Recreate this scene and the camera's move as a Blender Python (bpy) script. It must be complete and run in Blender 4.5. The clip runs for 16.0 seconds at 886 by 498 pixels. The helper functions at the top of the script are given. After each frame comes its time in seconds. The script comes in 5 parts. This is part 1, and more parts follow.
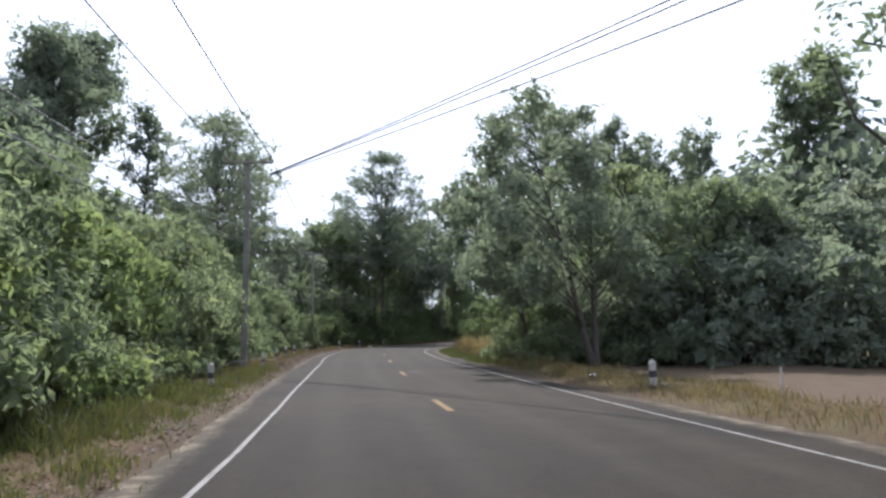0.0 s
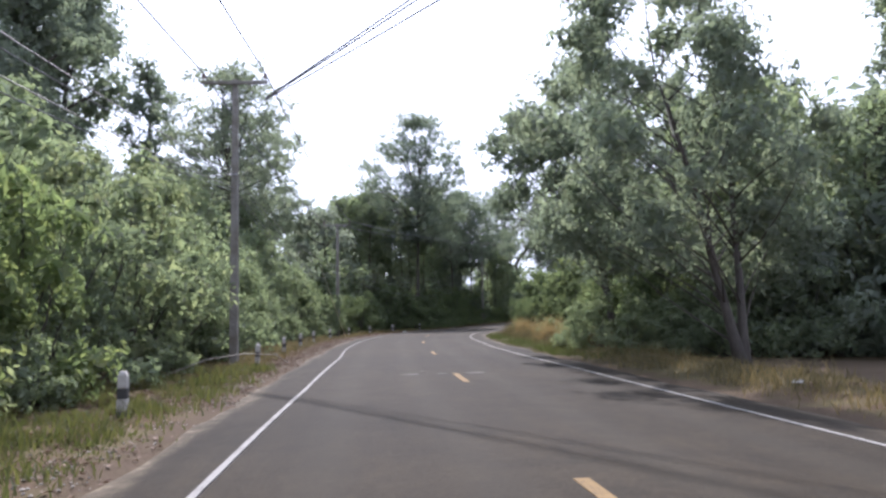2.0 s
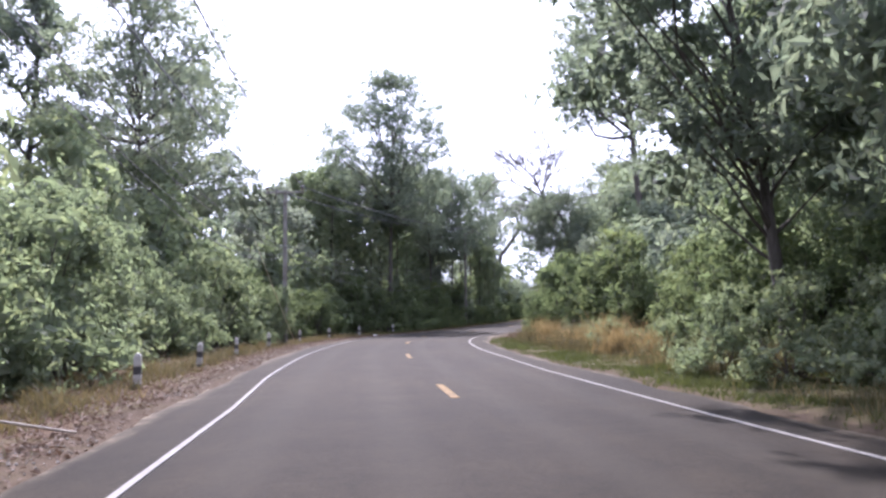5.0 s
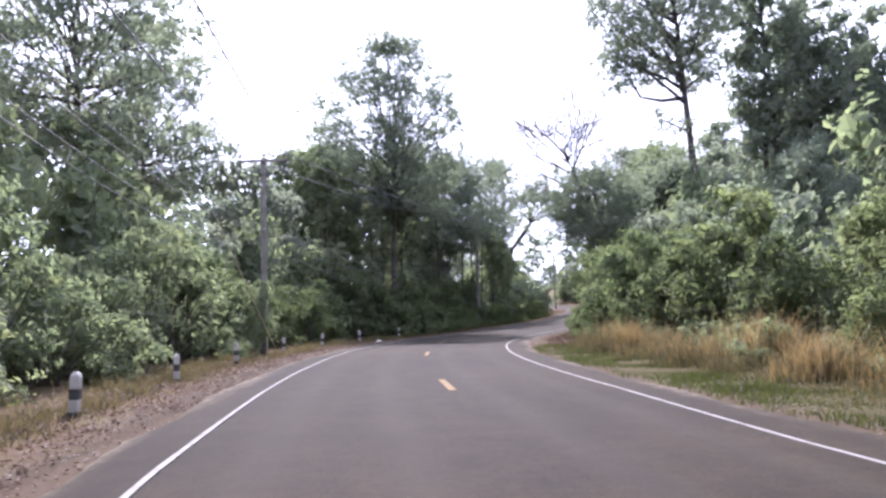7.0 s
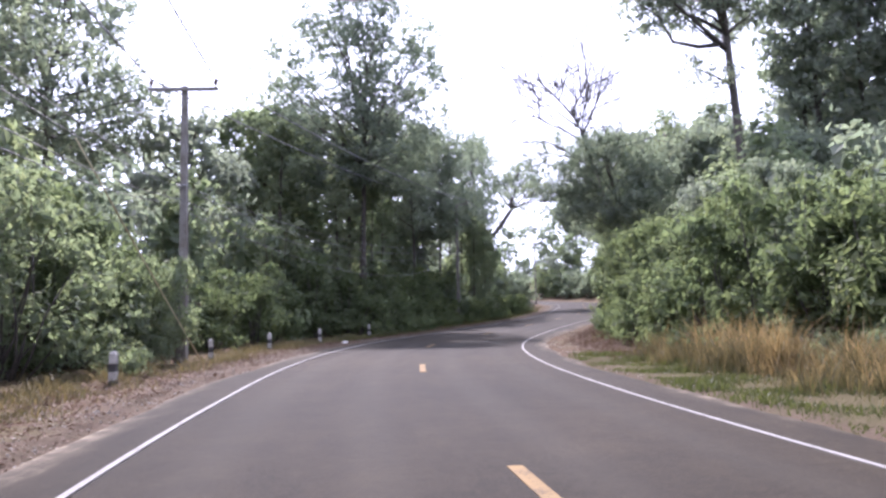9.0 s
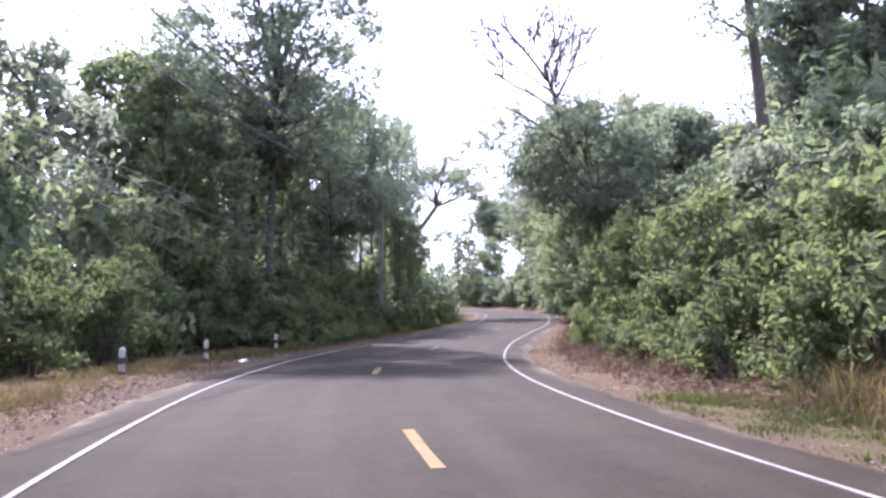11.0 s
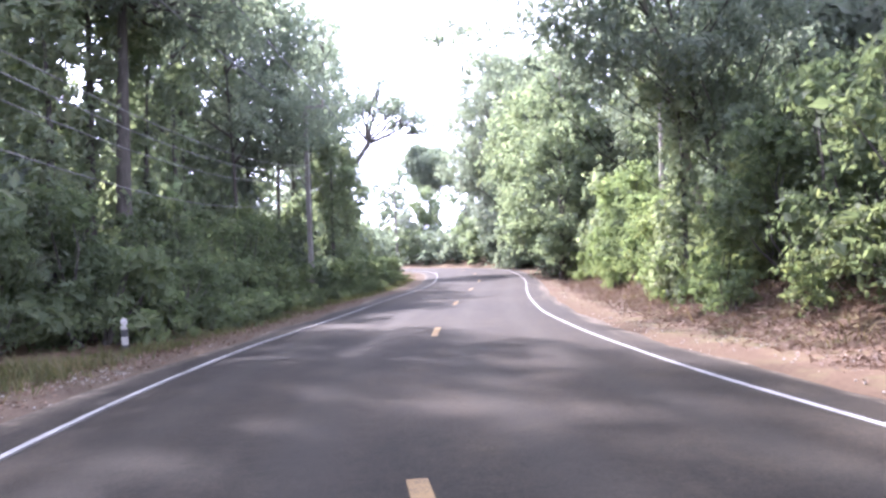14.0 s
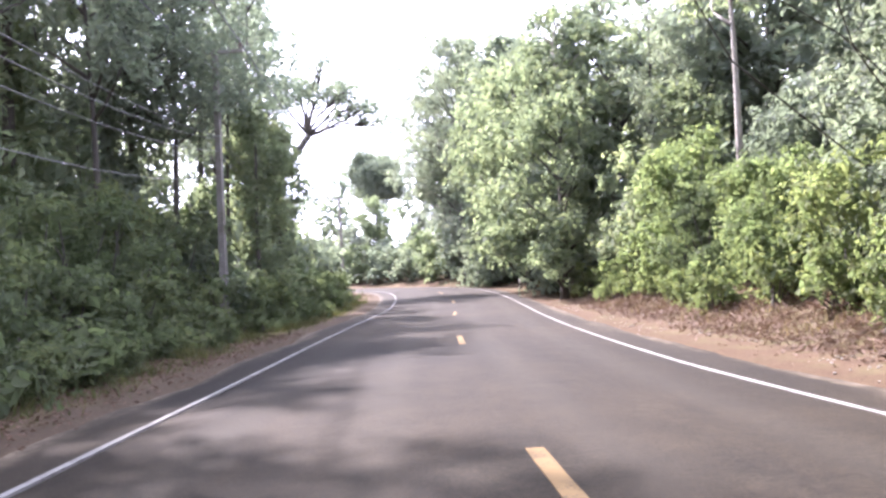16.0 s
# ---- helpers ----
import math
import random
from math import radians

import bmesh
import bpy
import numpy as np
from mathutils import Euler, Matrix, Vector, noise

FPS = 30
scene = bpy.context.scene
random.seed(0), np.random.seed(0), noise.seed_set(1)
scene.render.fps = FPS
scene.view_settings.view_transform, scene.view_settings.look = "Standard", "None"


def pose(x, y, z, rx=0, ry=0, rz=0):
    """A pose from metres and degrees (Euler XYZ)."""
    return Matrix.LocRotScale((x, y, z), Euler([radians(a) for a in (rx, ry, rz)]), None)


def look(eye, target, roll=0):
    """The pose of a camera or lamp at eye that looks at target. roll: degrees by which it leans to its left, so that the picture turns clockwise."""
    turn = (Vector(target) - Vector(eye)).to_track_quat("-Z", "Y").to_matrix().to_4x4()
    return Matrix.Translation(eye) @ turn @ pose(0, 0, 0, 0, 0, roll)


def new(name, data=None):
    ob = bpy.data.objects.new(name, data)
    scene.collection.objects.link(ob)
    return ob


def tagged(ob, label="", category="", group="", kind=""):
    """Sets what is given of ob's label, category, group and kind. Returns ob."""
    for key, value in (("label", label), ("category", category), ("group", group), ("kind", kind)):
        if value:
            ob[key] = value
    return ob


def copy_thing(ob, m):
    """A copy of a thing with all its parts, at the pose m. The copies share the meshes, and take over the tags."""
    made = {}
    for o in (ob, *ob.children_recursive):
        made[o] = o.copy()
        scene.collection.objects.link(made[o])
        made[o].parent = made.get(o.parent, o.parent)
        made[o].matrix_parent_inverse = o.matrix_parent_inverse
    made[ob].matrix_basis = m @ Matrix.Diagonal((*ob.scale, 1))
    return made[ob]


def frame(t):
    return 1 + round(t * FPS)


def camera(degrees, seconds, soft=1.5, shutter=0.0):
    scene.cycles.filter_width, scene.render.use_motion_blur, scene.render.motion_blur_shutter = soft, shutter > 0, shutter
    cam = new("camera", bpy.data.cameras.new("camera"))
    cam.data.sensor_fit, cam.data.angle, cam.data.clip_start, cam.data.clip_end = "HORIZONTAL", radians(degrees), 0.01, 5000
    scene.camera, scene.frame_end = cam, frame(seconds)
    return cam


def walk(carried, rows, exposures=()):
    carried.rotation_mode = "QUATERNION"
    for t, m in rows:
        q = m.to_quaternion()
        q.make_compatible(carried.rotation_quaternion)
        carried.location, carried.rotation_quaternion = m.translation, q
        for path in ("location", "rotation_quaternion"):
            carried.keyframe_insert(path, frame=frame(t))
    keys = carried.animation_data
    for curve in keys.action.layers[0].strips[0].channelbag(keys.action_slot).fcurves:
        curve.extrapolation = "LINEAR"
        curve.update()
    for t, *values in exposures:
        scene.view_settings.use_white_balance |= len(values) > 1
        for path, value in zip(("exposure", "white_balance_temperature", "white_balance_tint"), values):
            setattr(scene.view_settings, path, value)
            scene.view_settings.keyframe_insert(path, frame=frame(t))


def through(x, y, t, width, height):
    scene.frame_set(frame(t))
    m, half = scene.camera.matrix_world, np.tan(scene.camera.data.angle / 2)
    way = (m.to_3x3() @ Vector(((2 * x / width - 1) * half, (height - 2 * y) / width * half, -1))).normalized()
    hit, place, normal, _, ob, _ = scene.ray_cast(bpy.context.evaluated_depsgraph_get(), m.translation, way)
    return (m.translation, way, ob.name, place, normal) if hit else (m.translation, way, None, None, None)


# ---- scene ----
cam = camera(62.0, 16.0, soft=2.7)
PATH = [
    (0, (1.761, -0.878, 1.633), (1.651, 1.107, 1.856), -0.5),
    (0.5, (1.354, 1.643, 1.597), (1.223, 3.628, 1.815), -0.8),
    (1, (0.954, 4.187, 1.595), (0.788, 6.170, 1.807), -0.9),
    (1.5, (0.550, 6.733, 1.587), (0.354, 8.714, 1.780), -0.6),
    (2, (0.018, 9.594, 1.565), (-0.179, 11.577, 1.744), -1.1),
    (2.5, (-0.405, 12.149, 1.541), (-0.609, 14.131, 1.715), -1.2),
    (3, (-0.919, 15.023, 1.541), (-1.130, 17.003, 1.735), -1.1),
    (3.5, (-1.359, 17.581, 1.504), (-1.553, 19.562, 1.704), -0.6),
    (4, (-1.813, 20.227, 1.518), (-1.970, 22.214, 1.700), -0.6),
    (4.2, (-1.950, 21.309, 1.447), (-2.082, 23.297, 1.631), -0.6),
    (6.3, (-4.006, 32.340, 1.482), (-4.109, 34.331, 1.654), -1.0),
    (6.5, (-4.155, 33.343, 1.488), (-4.267, 35.333, 1.663), -1.1),
    (7, (-4.611, 35.901, 1.524), (-4.712, 37.890, 1.704), -1.6),
    (7.5, (-4.998, 38.409, 1.553), (-5.074, 40.400, 1.718), -1.5),
    (8, (-5.432, 41.060, 1.535), (-5.504, 43.053, 1.680), -1.0),
    (8.5, (-5.833, 43.691, 1.504), (-5.883, 45.685, 1.643), -1.1),
    (9, (-6.211, 46.225, 1.494), (-6.216, 48.218, 1.660), -1.2),
    (9.2, (-6.399, 47.251, 1.480), (-6.370, 49.243, 1.658), -1.4),
    (11.3, (-7.797, 58.005, 1.526), (-7.524, 59.979, 1.707), -0.5),
    (11.5, (-7.872, 58.829, 1.539), (-7.587, 60.803, 1.714), -0.9),
    (12, (-8.005, 61.630, 1.522), (-7.703, 63.602, 1.665), -2.3),
    (12.5, (-8.069, 64.468, 1.527), (-7.729, 66.435, 1.659), -2.1),
    (13, (-8.077, 67.292, 1.408), (-7.694, 69.252, 1.524), -3.1),
    (13.5, (-7.914, 70.172, 1.405), (-7.484, 72.124, 1.483), -2.7),
    (14, (-7.694, 73.400, 1.387), (-7.221, 75.341, 1.460), -2.7),
    (14.5, (-7.390, 76.641, 1.420), (-6.863, 78.568, 1.498), -3.1),
    (15, (-6.941, 80.058, 1.338), (-6.388, 81.977, 1.443), -3.2),
    (15.5, (-6.495, 83.222, 1.350), (-5.892, 85.126, 1.448), -3.6),
    (16, (-5.920, 86.417, 1.348), (-5.291, 88.311, 1.471), -3.3),
]
walk(cam, [(t, look(eye, target, roll)) for t, eye, target, roll in PATH],
     exposures=[(0, 2.35, 5380, 15), (2, 2.7, 5330, 21), (4, 3.05, 5270, 28), (9, 3.25, 5270, 32), (12, 3.8, 5220, 35), (13.5, 4.3, 5120, 34), (14.5, 4.5, 5270, 33), (16, 4.35, 5430, 32)])

# ---- world, sun ----
SUN_ELEV, SUN_AZ = 47.0, -13.0   # degrees above the horizon; degrees to the right of +y
world = bpy.data.worlds.new("hazy_sky")
scene.world = world
world.use_nodes = True
wn, wl = world.node_tree.nodes, world.node_tree.links
wn.clear()
w_out = wn.new("ShaderNodeOutputWorld")
w_bg = wn.new("ShaderNodeBackground")
w_sky = wn.new("ShaderNodeTexSky")
w_sky.sky_type = "NISHITA"
w_sky.sun_disc = False
w_sky.sun_elevation = radians(SUN_ELEV)
w_sky.sun_rotation = radians(SUN_AZ)
w_sky.air_density, w_sky.dust_density, w_sky.ozone_density = 1.0, 6.0, 1.0
w_hsv = wn.new("ShaderNodeHueSaturation")
w_hsv.inputs["Saturation"].default_value = 0.12
w_bg.inputs["Strength"].default_value = 0.15
wl.new(w_sky.outputs[0], w_hsv.inputs["Color"])
w_haze = wn.new("ShaderNodeGamma")   # haze evens out the sky
w_haze.inputs["Gamma"].default_value = 0.35
wl.new(w_hsv.outputs[0], w_haze.inputs["Color"])
# under haze the sky is nearly even from the horizon to the zenith
w_dir = wn.new("ShaderNodeTexCoord")
w_sep = wn.new("ShaderNodeSeparateXYZ")
wl.new(w_dir.outputs["Generated"], w_sep.inputs[0])
w_up = wn.new("ShaderNodeMapRange")
for _i, _v in zip((1, 2, 3, 4), (0.0, 1.0, 0.92, 1.1)):
    w_up.inputs[_i].default_value = _v
w_sq = wn.new("ShaderNodeMath")
w_sq.operation = "POWER"
w_sq.inputs[1].default_value = 1.7
w_abs = wn.new("ShaderNodeMath")
w_abs.operation = "ABSOLUTE"
wl.new(w_sep.outputs["Z"], w_abs.inputs[0])
wl.new(w_abs.outputs[0], w_sq.inputs[0])
wl.new(w_sq.outputs[0], w_up.inputs[0])
w_mul = wn.new("ShaderNodeMix")
w_mul.data_type, w_mul.blend_type = "RGBA", "MULTIPLY"
w_mul.inputs[0].default_value = 1.0
wl.new(w_haze.outputs[0], w_mul.inputs[6])
wl.new(w_up.outputs[0], w_mul.inputs[7])
wl.new(w_mul.outputs[2], w_bg.inputs["Color"])
wl.new(w_bg.outputs[0], w_out.inputs["Surface"])

sun_data = bpy.data.lights.new("sun", "SUN")
sun_data.energy, sun_data.angle, sun_data.color = 1.5, radians(1.2), (1.0, 0.87, 0.69)
sun = new("sun", sun_data)
_az, _el = radians(SUN_AZ), radians(SUN_ELEV)
sun.matrix_world = look((math.sin(_az) * math.cos(_el) * 80, math.cos(_az) * math.cos(_el) * 80, math.sin(_el) * 80), (0, 0, 0))

# ---- materials ----


def material(name):
    m = bpy.data.materials.new(name)
    m.use_nodes = True
    nt = m.node_tree
    nt.nodes.clear()
    out = nt.nodes.new("ShaderNodeOutputMaterial")
    bsdf = nt.nodes.new("ShaderNodeBsdfPrincipled")
    nt.links.new(bsdf.outputs[0], out.inputs["Surface"])
    return m, nt, bsdf, out


def noise_node(nt, scale, detail=4.0, rough=0.55, vec=None):
    n = nt.nodes.new("ShaderNodeTexNoise")
    n.inputs["Scale"].default_value, n.inputs["Detail"].default_value = scale, detail
    n.inputs["Roughness"].default_value = rough
    if vec is not None:
        nt.links.new(vec, n.inputs["Vector"])
    return n


def ramp_node(nt, fac, stops):
    r = nt.nodes.new("ShaderNodeValToRGB")
    el = r.color_ramp.elements
    while len(el) < len(stops):
        el.new(0.5)
    for e, (p, c) in zip(el, stops):
        e.position, e.color = p, (*c, 1) if len(c) == 3 else c
    nt.links.new(fac, r.inputs["Fac"])
    return r


def mix_node(nt, fac, a, b, mode="MIX"):
    m = nt.nodes.new("ShaderNodeMix")
    m.data_type, m.blend_type = "RGBA", mode
    for sock, v in ((m.inputs[0], fac), (m.inputs[6], a), (m.inputs[7], b)):
        if isinstance(v, (int, float)):
            sock.default_value = v
        elif isinstance(v, tuple):
            sock.default_value = (*v, 1)
        else:
            nt.links.new(v, sock)
    return m.outputs[2]


def math_node(nt, op, a, b=0.0, c=None, clamp=False):
    m = nt.nodes.new("ShaderNodeMath")
    m.operation, m.use_clamp = op, clamp
    for i, v in enumerate((a, b) if c is None else (a, b, c)):
        if isinstance(v, (int, float)):
            m.inputs[i].default_value = v
        else:
            nt.links.new(v, m.inputs[i])
    return m.outputs[0]


def range_node(nt, v, a, b, c=0.0, d=1.0):
    m = nt.nodes.new("ShaderNodeMapRange")
    m.interpolation_type = "SMOOTHSTEP"
    nt.links.new(v, m.inputs[0])
    for i, x in zip((1, 2, 3, 4), (a, b, c, d)):
        m.inputs[i].default_value = x
    return m.outputs[0]


def bump_node(nt, height, bsdf, strength=0.3, distance=0.02):
    b = nt.nodes.new("ShaderNodeBump")
    b.inputs["Strength"].default_value, b.inputs["Distance"].default_value = strength, distance
    nt.links.new(height, b.inputs["Height"])
    nt.links.new(b.outputs[0], bsdf.inputs["Normal"])


def coords(nt, kind="Object"):
    return nt.nodes.new("ShaderNodeTexCoord").outputs[kind]


def leaf_material(name, stops, through_col, through=0.55, rough=0.75, spec=0.08):
    """Thin leaves: a glossy face, and light that comes through from behind."""
    m, nt, bsdf, out = material(name)
    geo = nt.nodes.new("ShaderNodeNewGeometry")
    info = nt.nodes.new("ShaderNodeObjectInfo")
    big = noise_node(nt, 0.45, 2.0, vec=coords(nt))
    f = math_node(nt, "MULTIPLY_ADD", geo.outputs["Random Per Island"], 0.42, 0.09)
    f = math_node(nt, "ADD", f, math_node(nt, "MULTIPLY", big.outputs[0], 0.45))
    f = math_node(nt, "ADD", f, math_node(nt, "MULTIPLY_ADD", info.outputs["Random"], 0.3, -0.2))
    r = ramp_node(nt, f, stops)
    nt.links.new(r.outputs[0], bsdf.inputs["Base Color"])
    bsdf.inputs["Roughness"].default_value = rough
    bsdf.inputs["Specular IOR Level"].default_value = spec
    tr = nt.nodes.new("ShaderNodeBsdfTranslucent")
    nt.links.new(mix_node(nt, 1.0, r.outputs[0], through_col, "MULTIPLY"), tr.inputs["Color"])
    mix = nt.nodes.new("ShaderNodeMixShader")
    mix.inputs[0].default_value = through
    nt.links.new(bsdf.outputs[0], mix.inputs[1])
    nt.links.new(tr.outputs[0], mix.inputs[2])
    nt.links.new(mix.outputs[0], out.inputs["Surface"])
    return m


# dusty leaf greens, paled and greyed further to stand in for haze
LEAF_DARK = leaf_material("dusty_hazed_green_leaf", [(0.0, (0.126, 0.148, 0.128)), (0.45, (0.183, 0.209, 0.174)), (0.8, (0.233, 0.251, 0.200)), (1.0, (0.292, 0.271, 0.204))], (1.15, 1.25, 0.9))
LEAF_MID = leaf_material("mid_green_leaf", [(0.0, (0.131, 0.158, 0.122)), (0.5, (0.194, 0.224, 0.161)), (0.85, (0.254, 0.266, 0.174)), (1.0, (0.324, 0.287, 0.180))], (1.2, 1.3, 0.85))
LEAF_PALE = leaf_material("pale_grey_green_leaf", [(0.0, (0.184, 0.203, 0.180)), (0.5, (0.235, 0.254, 0.219)), (1.0, (0.297, 0.297, 0.246))], (1.15, 1.25, 0.95))
# bank bushes: sunlight is put into the yellow leaf, shade into the deep one
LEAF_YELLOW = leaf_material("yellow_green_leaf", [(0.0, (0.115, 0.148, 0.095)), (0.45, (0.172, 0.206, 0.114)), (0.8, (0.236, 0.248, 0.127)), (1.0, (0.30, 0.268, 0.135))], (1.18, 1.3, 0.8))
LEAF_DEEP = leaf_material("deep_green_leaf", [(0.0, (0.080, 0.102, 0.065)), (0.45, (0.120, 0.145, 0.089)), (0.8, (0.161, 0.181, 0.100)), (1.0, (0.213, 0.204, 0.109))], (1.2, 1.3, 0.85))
GRASS_GREEN = leaf_material("green_grass_blade", [(0.0, (0.040, 0.049, 0.020)), (0.5, (0.064, 0.071, 0.028)), (0.85, (0.110, 0.098, 0.046)), (1.0, (0.165, 0.132, 0.075))], (1.6, 1.7, 1.0), 0.4, 0.6, 0.3)
GRASS_DRY = leaf_material("dry_grass_blade", [(0.0, (0.042, 0.048, 0.024)), (0.35, (0.082, 0.078, 0.038)), (0.7, (0.165, 0.137, 0.066)), (1.0, (0.34, 0.27, 0.12))], (1.3, 1.2, 1.0), 0.4, 0.65, 0.2)
GRASS_GOLD = leaf_material("golden_grass_blade", [(0.0, (0.10, 0.084, 0.044)), (0.4, (0.175, 0.138, 0.07)), (0.75, (0.27, 0.212, 0.105)), (1.0, (0.37, 0.30, 0.165))], (1.25, 1.15, 0.9), 0.4, 0.65, 0.2)
LITTER = leaf_material("dead_leaf", [(0.0, (0.043, 0.028, 0.019)), (0.4, (0.093, 0.059, 0.037)), (0.8, (0.149, 0.102, 0.068)), (1.0, (0.223, 0.174, 0.124))], (1.2, 1.1, 1.0), 0.15, 0.75, 0.3)


def bark_material(name, dark, light):
    m, nt, bsdf, _ = material(name)
    co = coords(nt)
    mp = nt.nodes.new("ShaderNodeMapping")
    mp.inputs["Scale"].default_value = (3.0, 3.0, 0.7)
    nt.links.new(co, mp.inputs["Vector"])
    n = noise_node(nt, 4.0, 6.0, 0.65, mp.outputs[0])
    n2 = noise_node(nt, 0.6, 3.0, 0.5, co)
    r = ramp_node(nt, n.outputs[0], [(0.3, dark), (0.7, light)])
    pale = ramp_node(nt, n2.outputs[0], [(0.35, (0.75, 0.75, 0.75)), (0.7, (1.25, 1.22, 1.15))])
    nt.links.new(mix_node(nt, 1.0, r.outputs[0], pale.outputs[0], "MULTIPLY"), bsdf.inputs["Base Color"])
    bsdf.inputs["Roughness"].default_value = 0.85
    bump_node(nt, n.outputs[0], bsdf, 0.6, 0.03)
    return m


BARK = bark_material("grey_brown_bark", (0.04, 0.035, 0.03), (0.10, 0.09, 0.078))
BARK_PALE = bark_material("pale_grey_bark", (0.2, 0.18, 0.155), (0.38, 0.35, 0.31))


def concrete_material(name, base, rough=0.85):
    m, nt, bsdf, _ = material(name)
    co = coords(nt)
    n = noise_node(nt, 9.0, 6.0, 0.65, co)
    n2 = noise_node(nt, 1.6, 3.0, 0.5, co)
    a = ramp_node(nt, n.outputs[0], [(0.3, tuple(c * 0.72 for c in base)), (0.7, tuple(min(1, c * 1.15) for c in base))])
    st = ramp_node(nt, n2.outputs[0], [(0.35, (0.7, 0.66, 0.6)), (0.6, (1, 1, 1))])
    nt.links.new(mix_node(nt, 1.0, a.outputs[0], st.outputs[0], "MULTIPLY"), bsdf.inputs["Base Color"])
    bsdf.inputs["Roughness"].default_value = rough
    bump_node(nt, n.outputs[0], bsdf, 0.3, 0.01)
    return m


CONCRETE = concrete_material("weathered_concrete", (0.22, 0.21, 0.19))
POST_WHITE = concrete_material("weathered_white_paint", (0.43, 0.425, 0.40), 0.7)
POST_BLACK = concrete_material("faded_black_paint", (0.05, 0.05, 0.052), 0.7)


def plain_material(name, col, rough=0.6, metal=0.0):
    m, nt, bsdf, _ = material(name)
    n = noise_node(nt, 14.0, 4.0, 0.6, coords(nt))
    r = ramp_node(nt, n.outputs[0], [(0.3, tuple(c * 0.75 for c in col)), (0.7, tuple(min(1, c * 1.2) for c in col))])
    nt.links.new(r.outputs[0], bsdf.inputs["Base Color"])
    bsdf.inputs["Roughness"].default_value, bsdf.inputs["Metallic"].default_value = rough, metal
    return m


WIRE = plain_material("weathered_aluminium_wire", (0.12, 0.12, 0.125), 0.6, 0.2)
CABLE = plain_material("dust_coated_cable", (0.15, 0.147, 0.14), 0.6)
STEEL = plain_material("galvanised_steel", (0.36, 0.36, 0.36), 0.5, 0.7)
PORCELAIN = plain_material("brown_glazed_porcelain", (0.10, 0.06, 0.045), 0.3)
PLASTIC = plain_material("white_plastic_film", (0.75, 0.75, 0.74), 0.4)
GRAVEL = concrete_material("pale_gravel", (0.26, 0.235, 0.20))
ROPE = plain_material("pale_stay_wire", (0.5, 0.46, 0.3), 0.6, 0.2)

# asphalt: UV is (metres from the centre line, metres along the road)
ASPHALT, nt, bsdf, _ = material("worn_asphalt")
uv = nt.nodes.new("ShaderNodeUVMap")
uv.uv_map = "road"
sep = nt.nodes.new("ShaderNodeSeparateXYZ")
nt.links.new(uv.outputs[0], sep.inputs[0])
stretch = nt.nodes.new("ShaderNodeMapping")
stretch.inputs["Scale"].default_value = (1.0, 0.12, 1.0)
nt.links.new(uv.outputs[0], stretch.inputs[0])
fine = noise_node(nt, 45.0, 5.0, 0.7, uv.outputs[0])
mid = noise_node(nt, 1.3, 5.0, 0.6, uv.outputs[0])
streak = noise_node(nt, 2.2, 4.0, 0.55, stretch.outputs[0])
big = noise_node(nt, 0.12, 3.0, 0.5, uv.outputs[0])
base = ramp_node(nt, fine.outputs[0], [(0.25, (0.0146, 0.0125, 0.0087)), (0.5, (0.0250, 0.0214, 0.0149)), (0.8, (0.0458, 0.039, 0.0272))])
grit = nt.nodes.new("ShaderNodeTexVoronoi")
grit.inputs["Scale"].default_value = 38.0
nt.links.new(uv.outputs[0], grit.inputs["Vector"])
stone = ramp_node(nt, grit.outputs["Distance"], [(0.05, (1.55, 1.52, 1.48)), (0.3, (1.0, 1.0, 1.0)), (0.6, (0.68, 0.68, 0.69))])
mottle = ramp_node(nt, noise_node(nt, 7.0, 5.0, 0.65, uv.outputs[0]).outputs[0], [(0.3, (0.74, 0.74, 0.75)), (0.7, (1.24, 1.22, 1.19))])
var = ramp_node(nt, mid.outputs[0], [(0.3, (0.76, 0.76, 0.77)), (0.7, (1.2, 1.17, 1.12))])
col = mix_node(nt, 1.0, base.outputs[0], var.outputs[0], "MULTIPLY")
col = mix_node(nt, 0.9, mix_node(nt, 0.9, col, stone.outputs[0], "MULTIPLY"), mottle.outputs[0], "MULTIPLY")
svar = ramp_node(nt, streak.outputs[0], [(0.3, (0.82, 0.82, 0.82)), (0.7, (1.12, 1.1, 1.07))])
col = mix_node(nt, 0.9, col, svar.outputs[0], "MULTIPLY")
bvar = ramp_node(nt, big.outputs[0], [(0.35, (0.72, 0.73, 0.76)), (0.65, (1.2, 1.15, 1.07))])
col = mix_node(nt, 0.9, col, bvar.outputs[0], "MULTIPLY")
# polished wheel tracks and an oil-dark strip between them
lane = math_node(nt, "ABSOLUTE", math_node(nt, "SUBTRACT", math_node(nt, "ABSOLUTE", sep.outputs[0]), 1.75))
track = range_node(nt, math_node(nt, "ABSOLUTE", math_node(nt, "SUBTRACT", lane, 0.8)), 0.05, 0.5, 1.0, 0.0)
col = mix_node(nt, math_node(nt, "MULTIPLY", track, 0.2), col, (0.042, 0.0382, 0.0290))
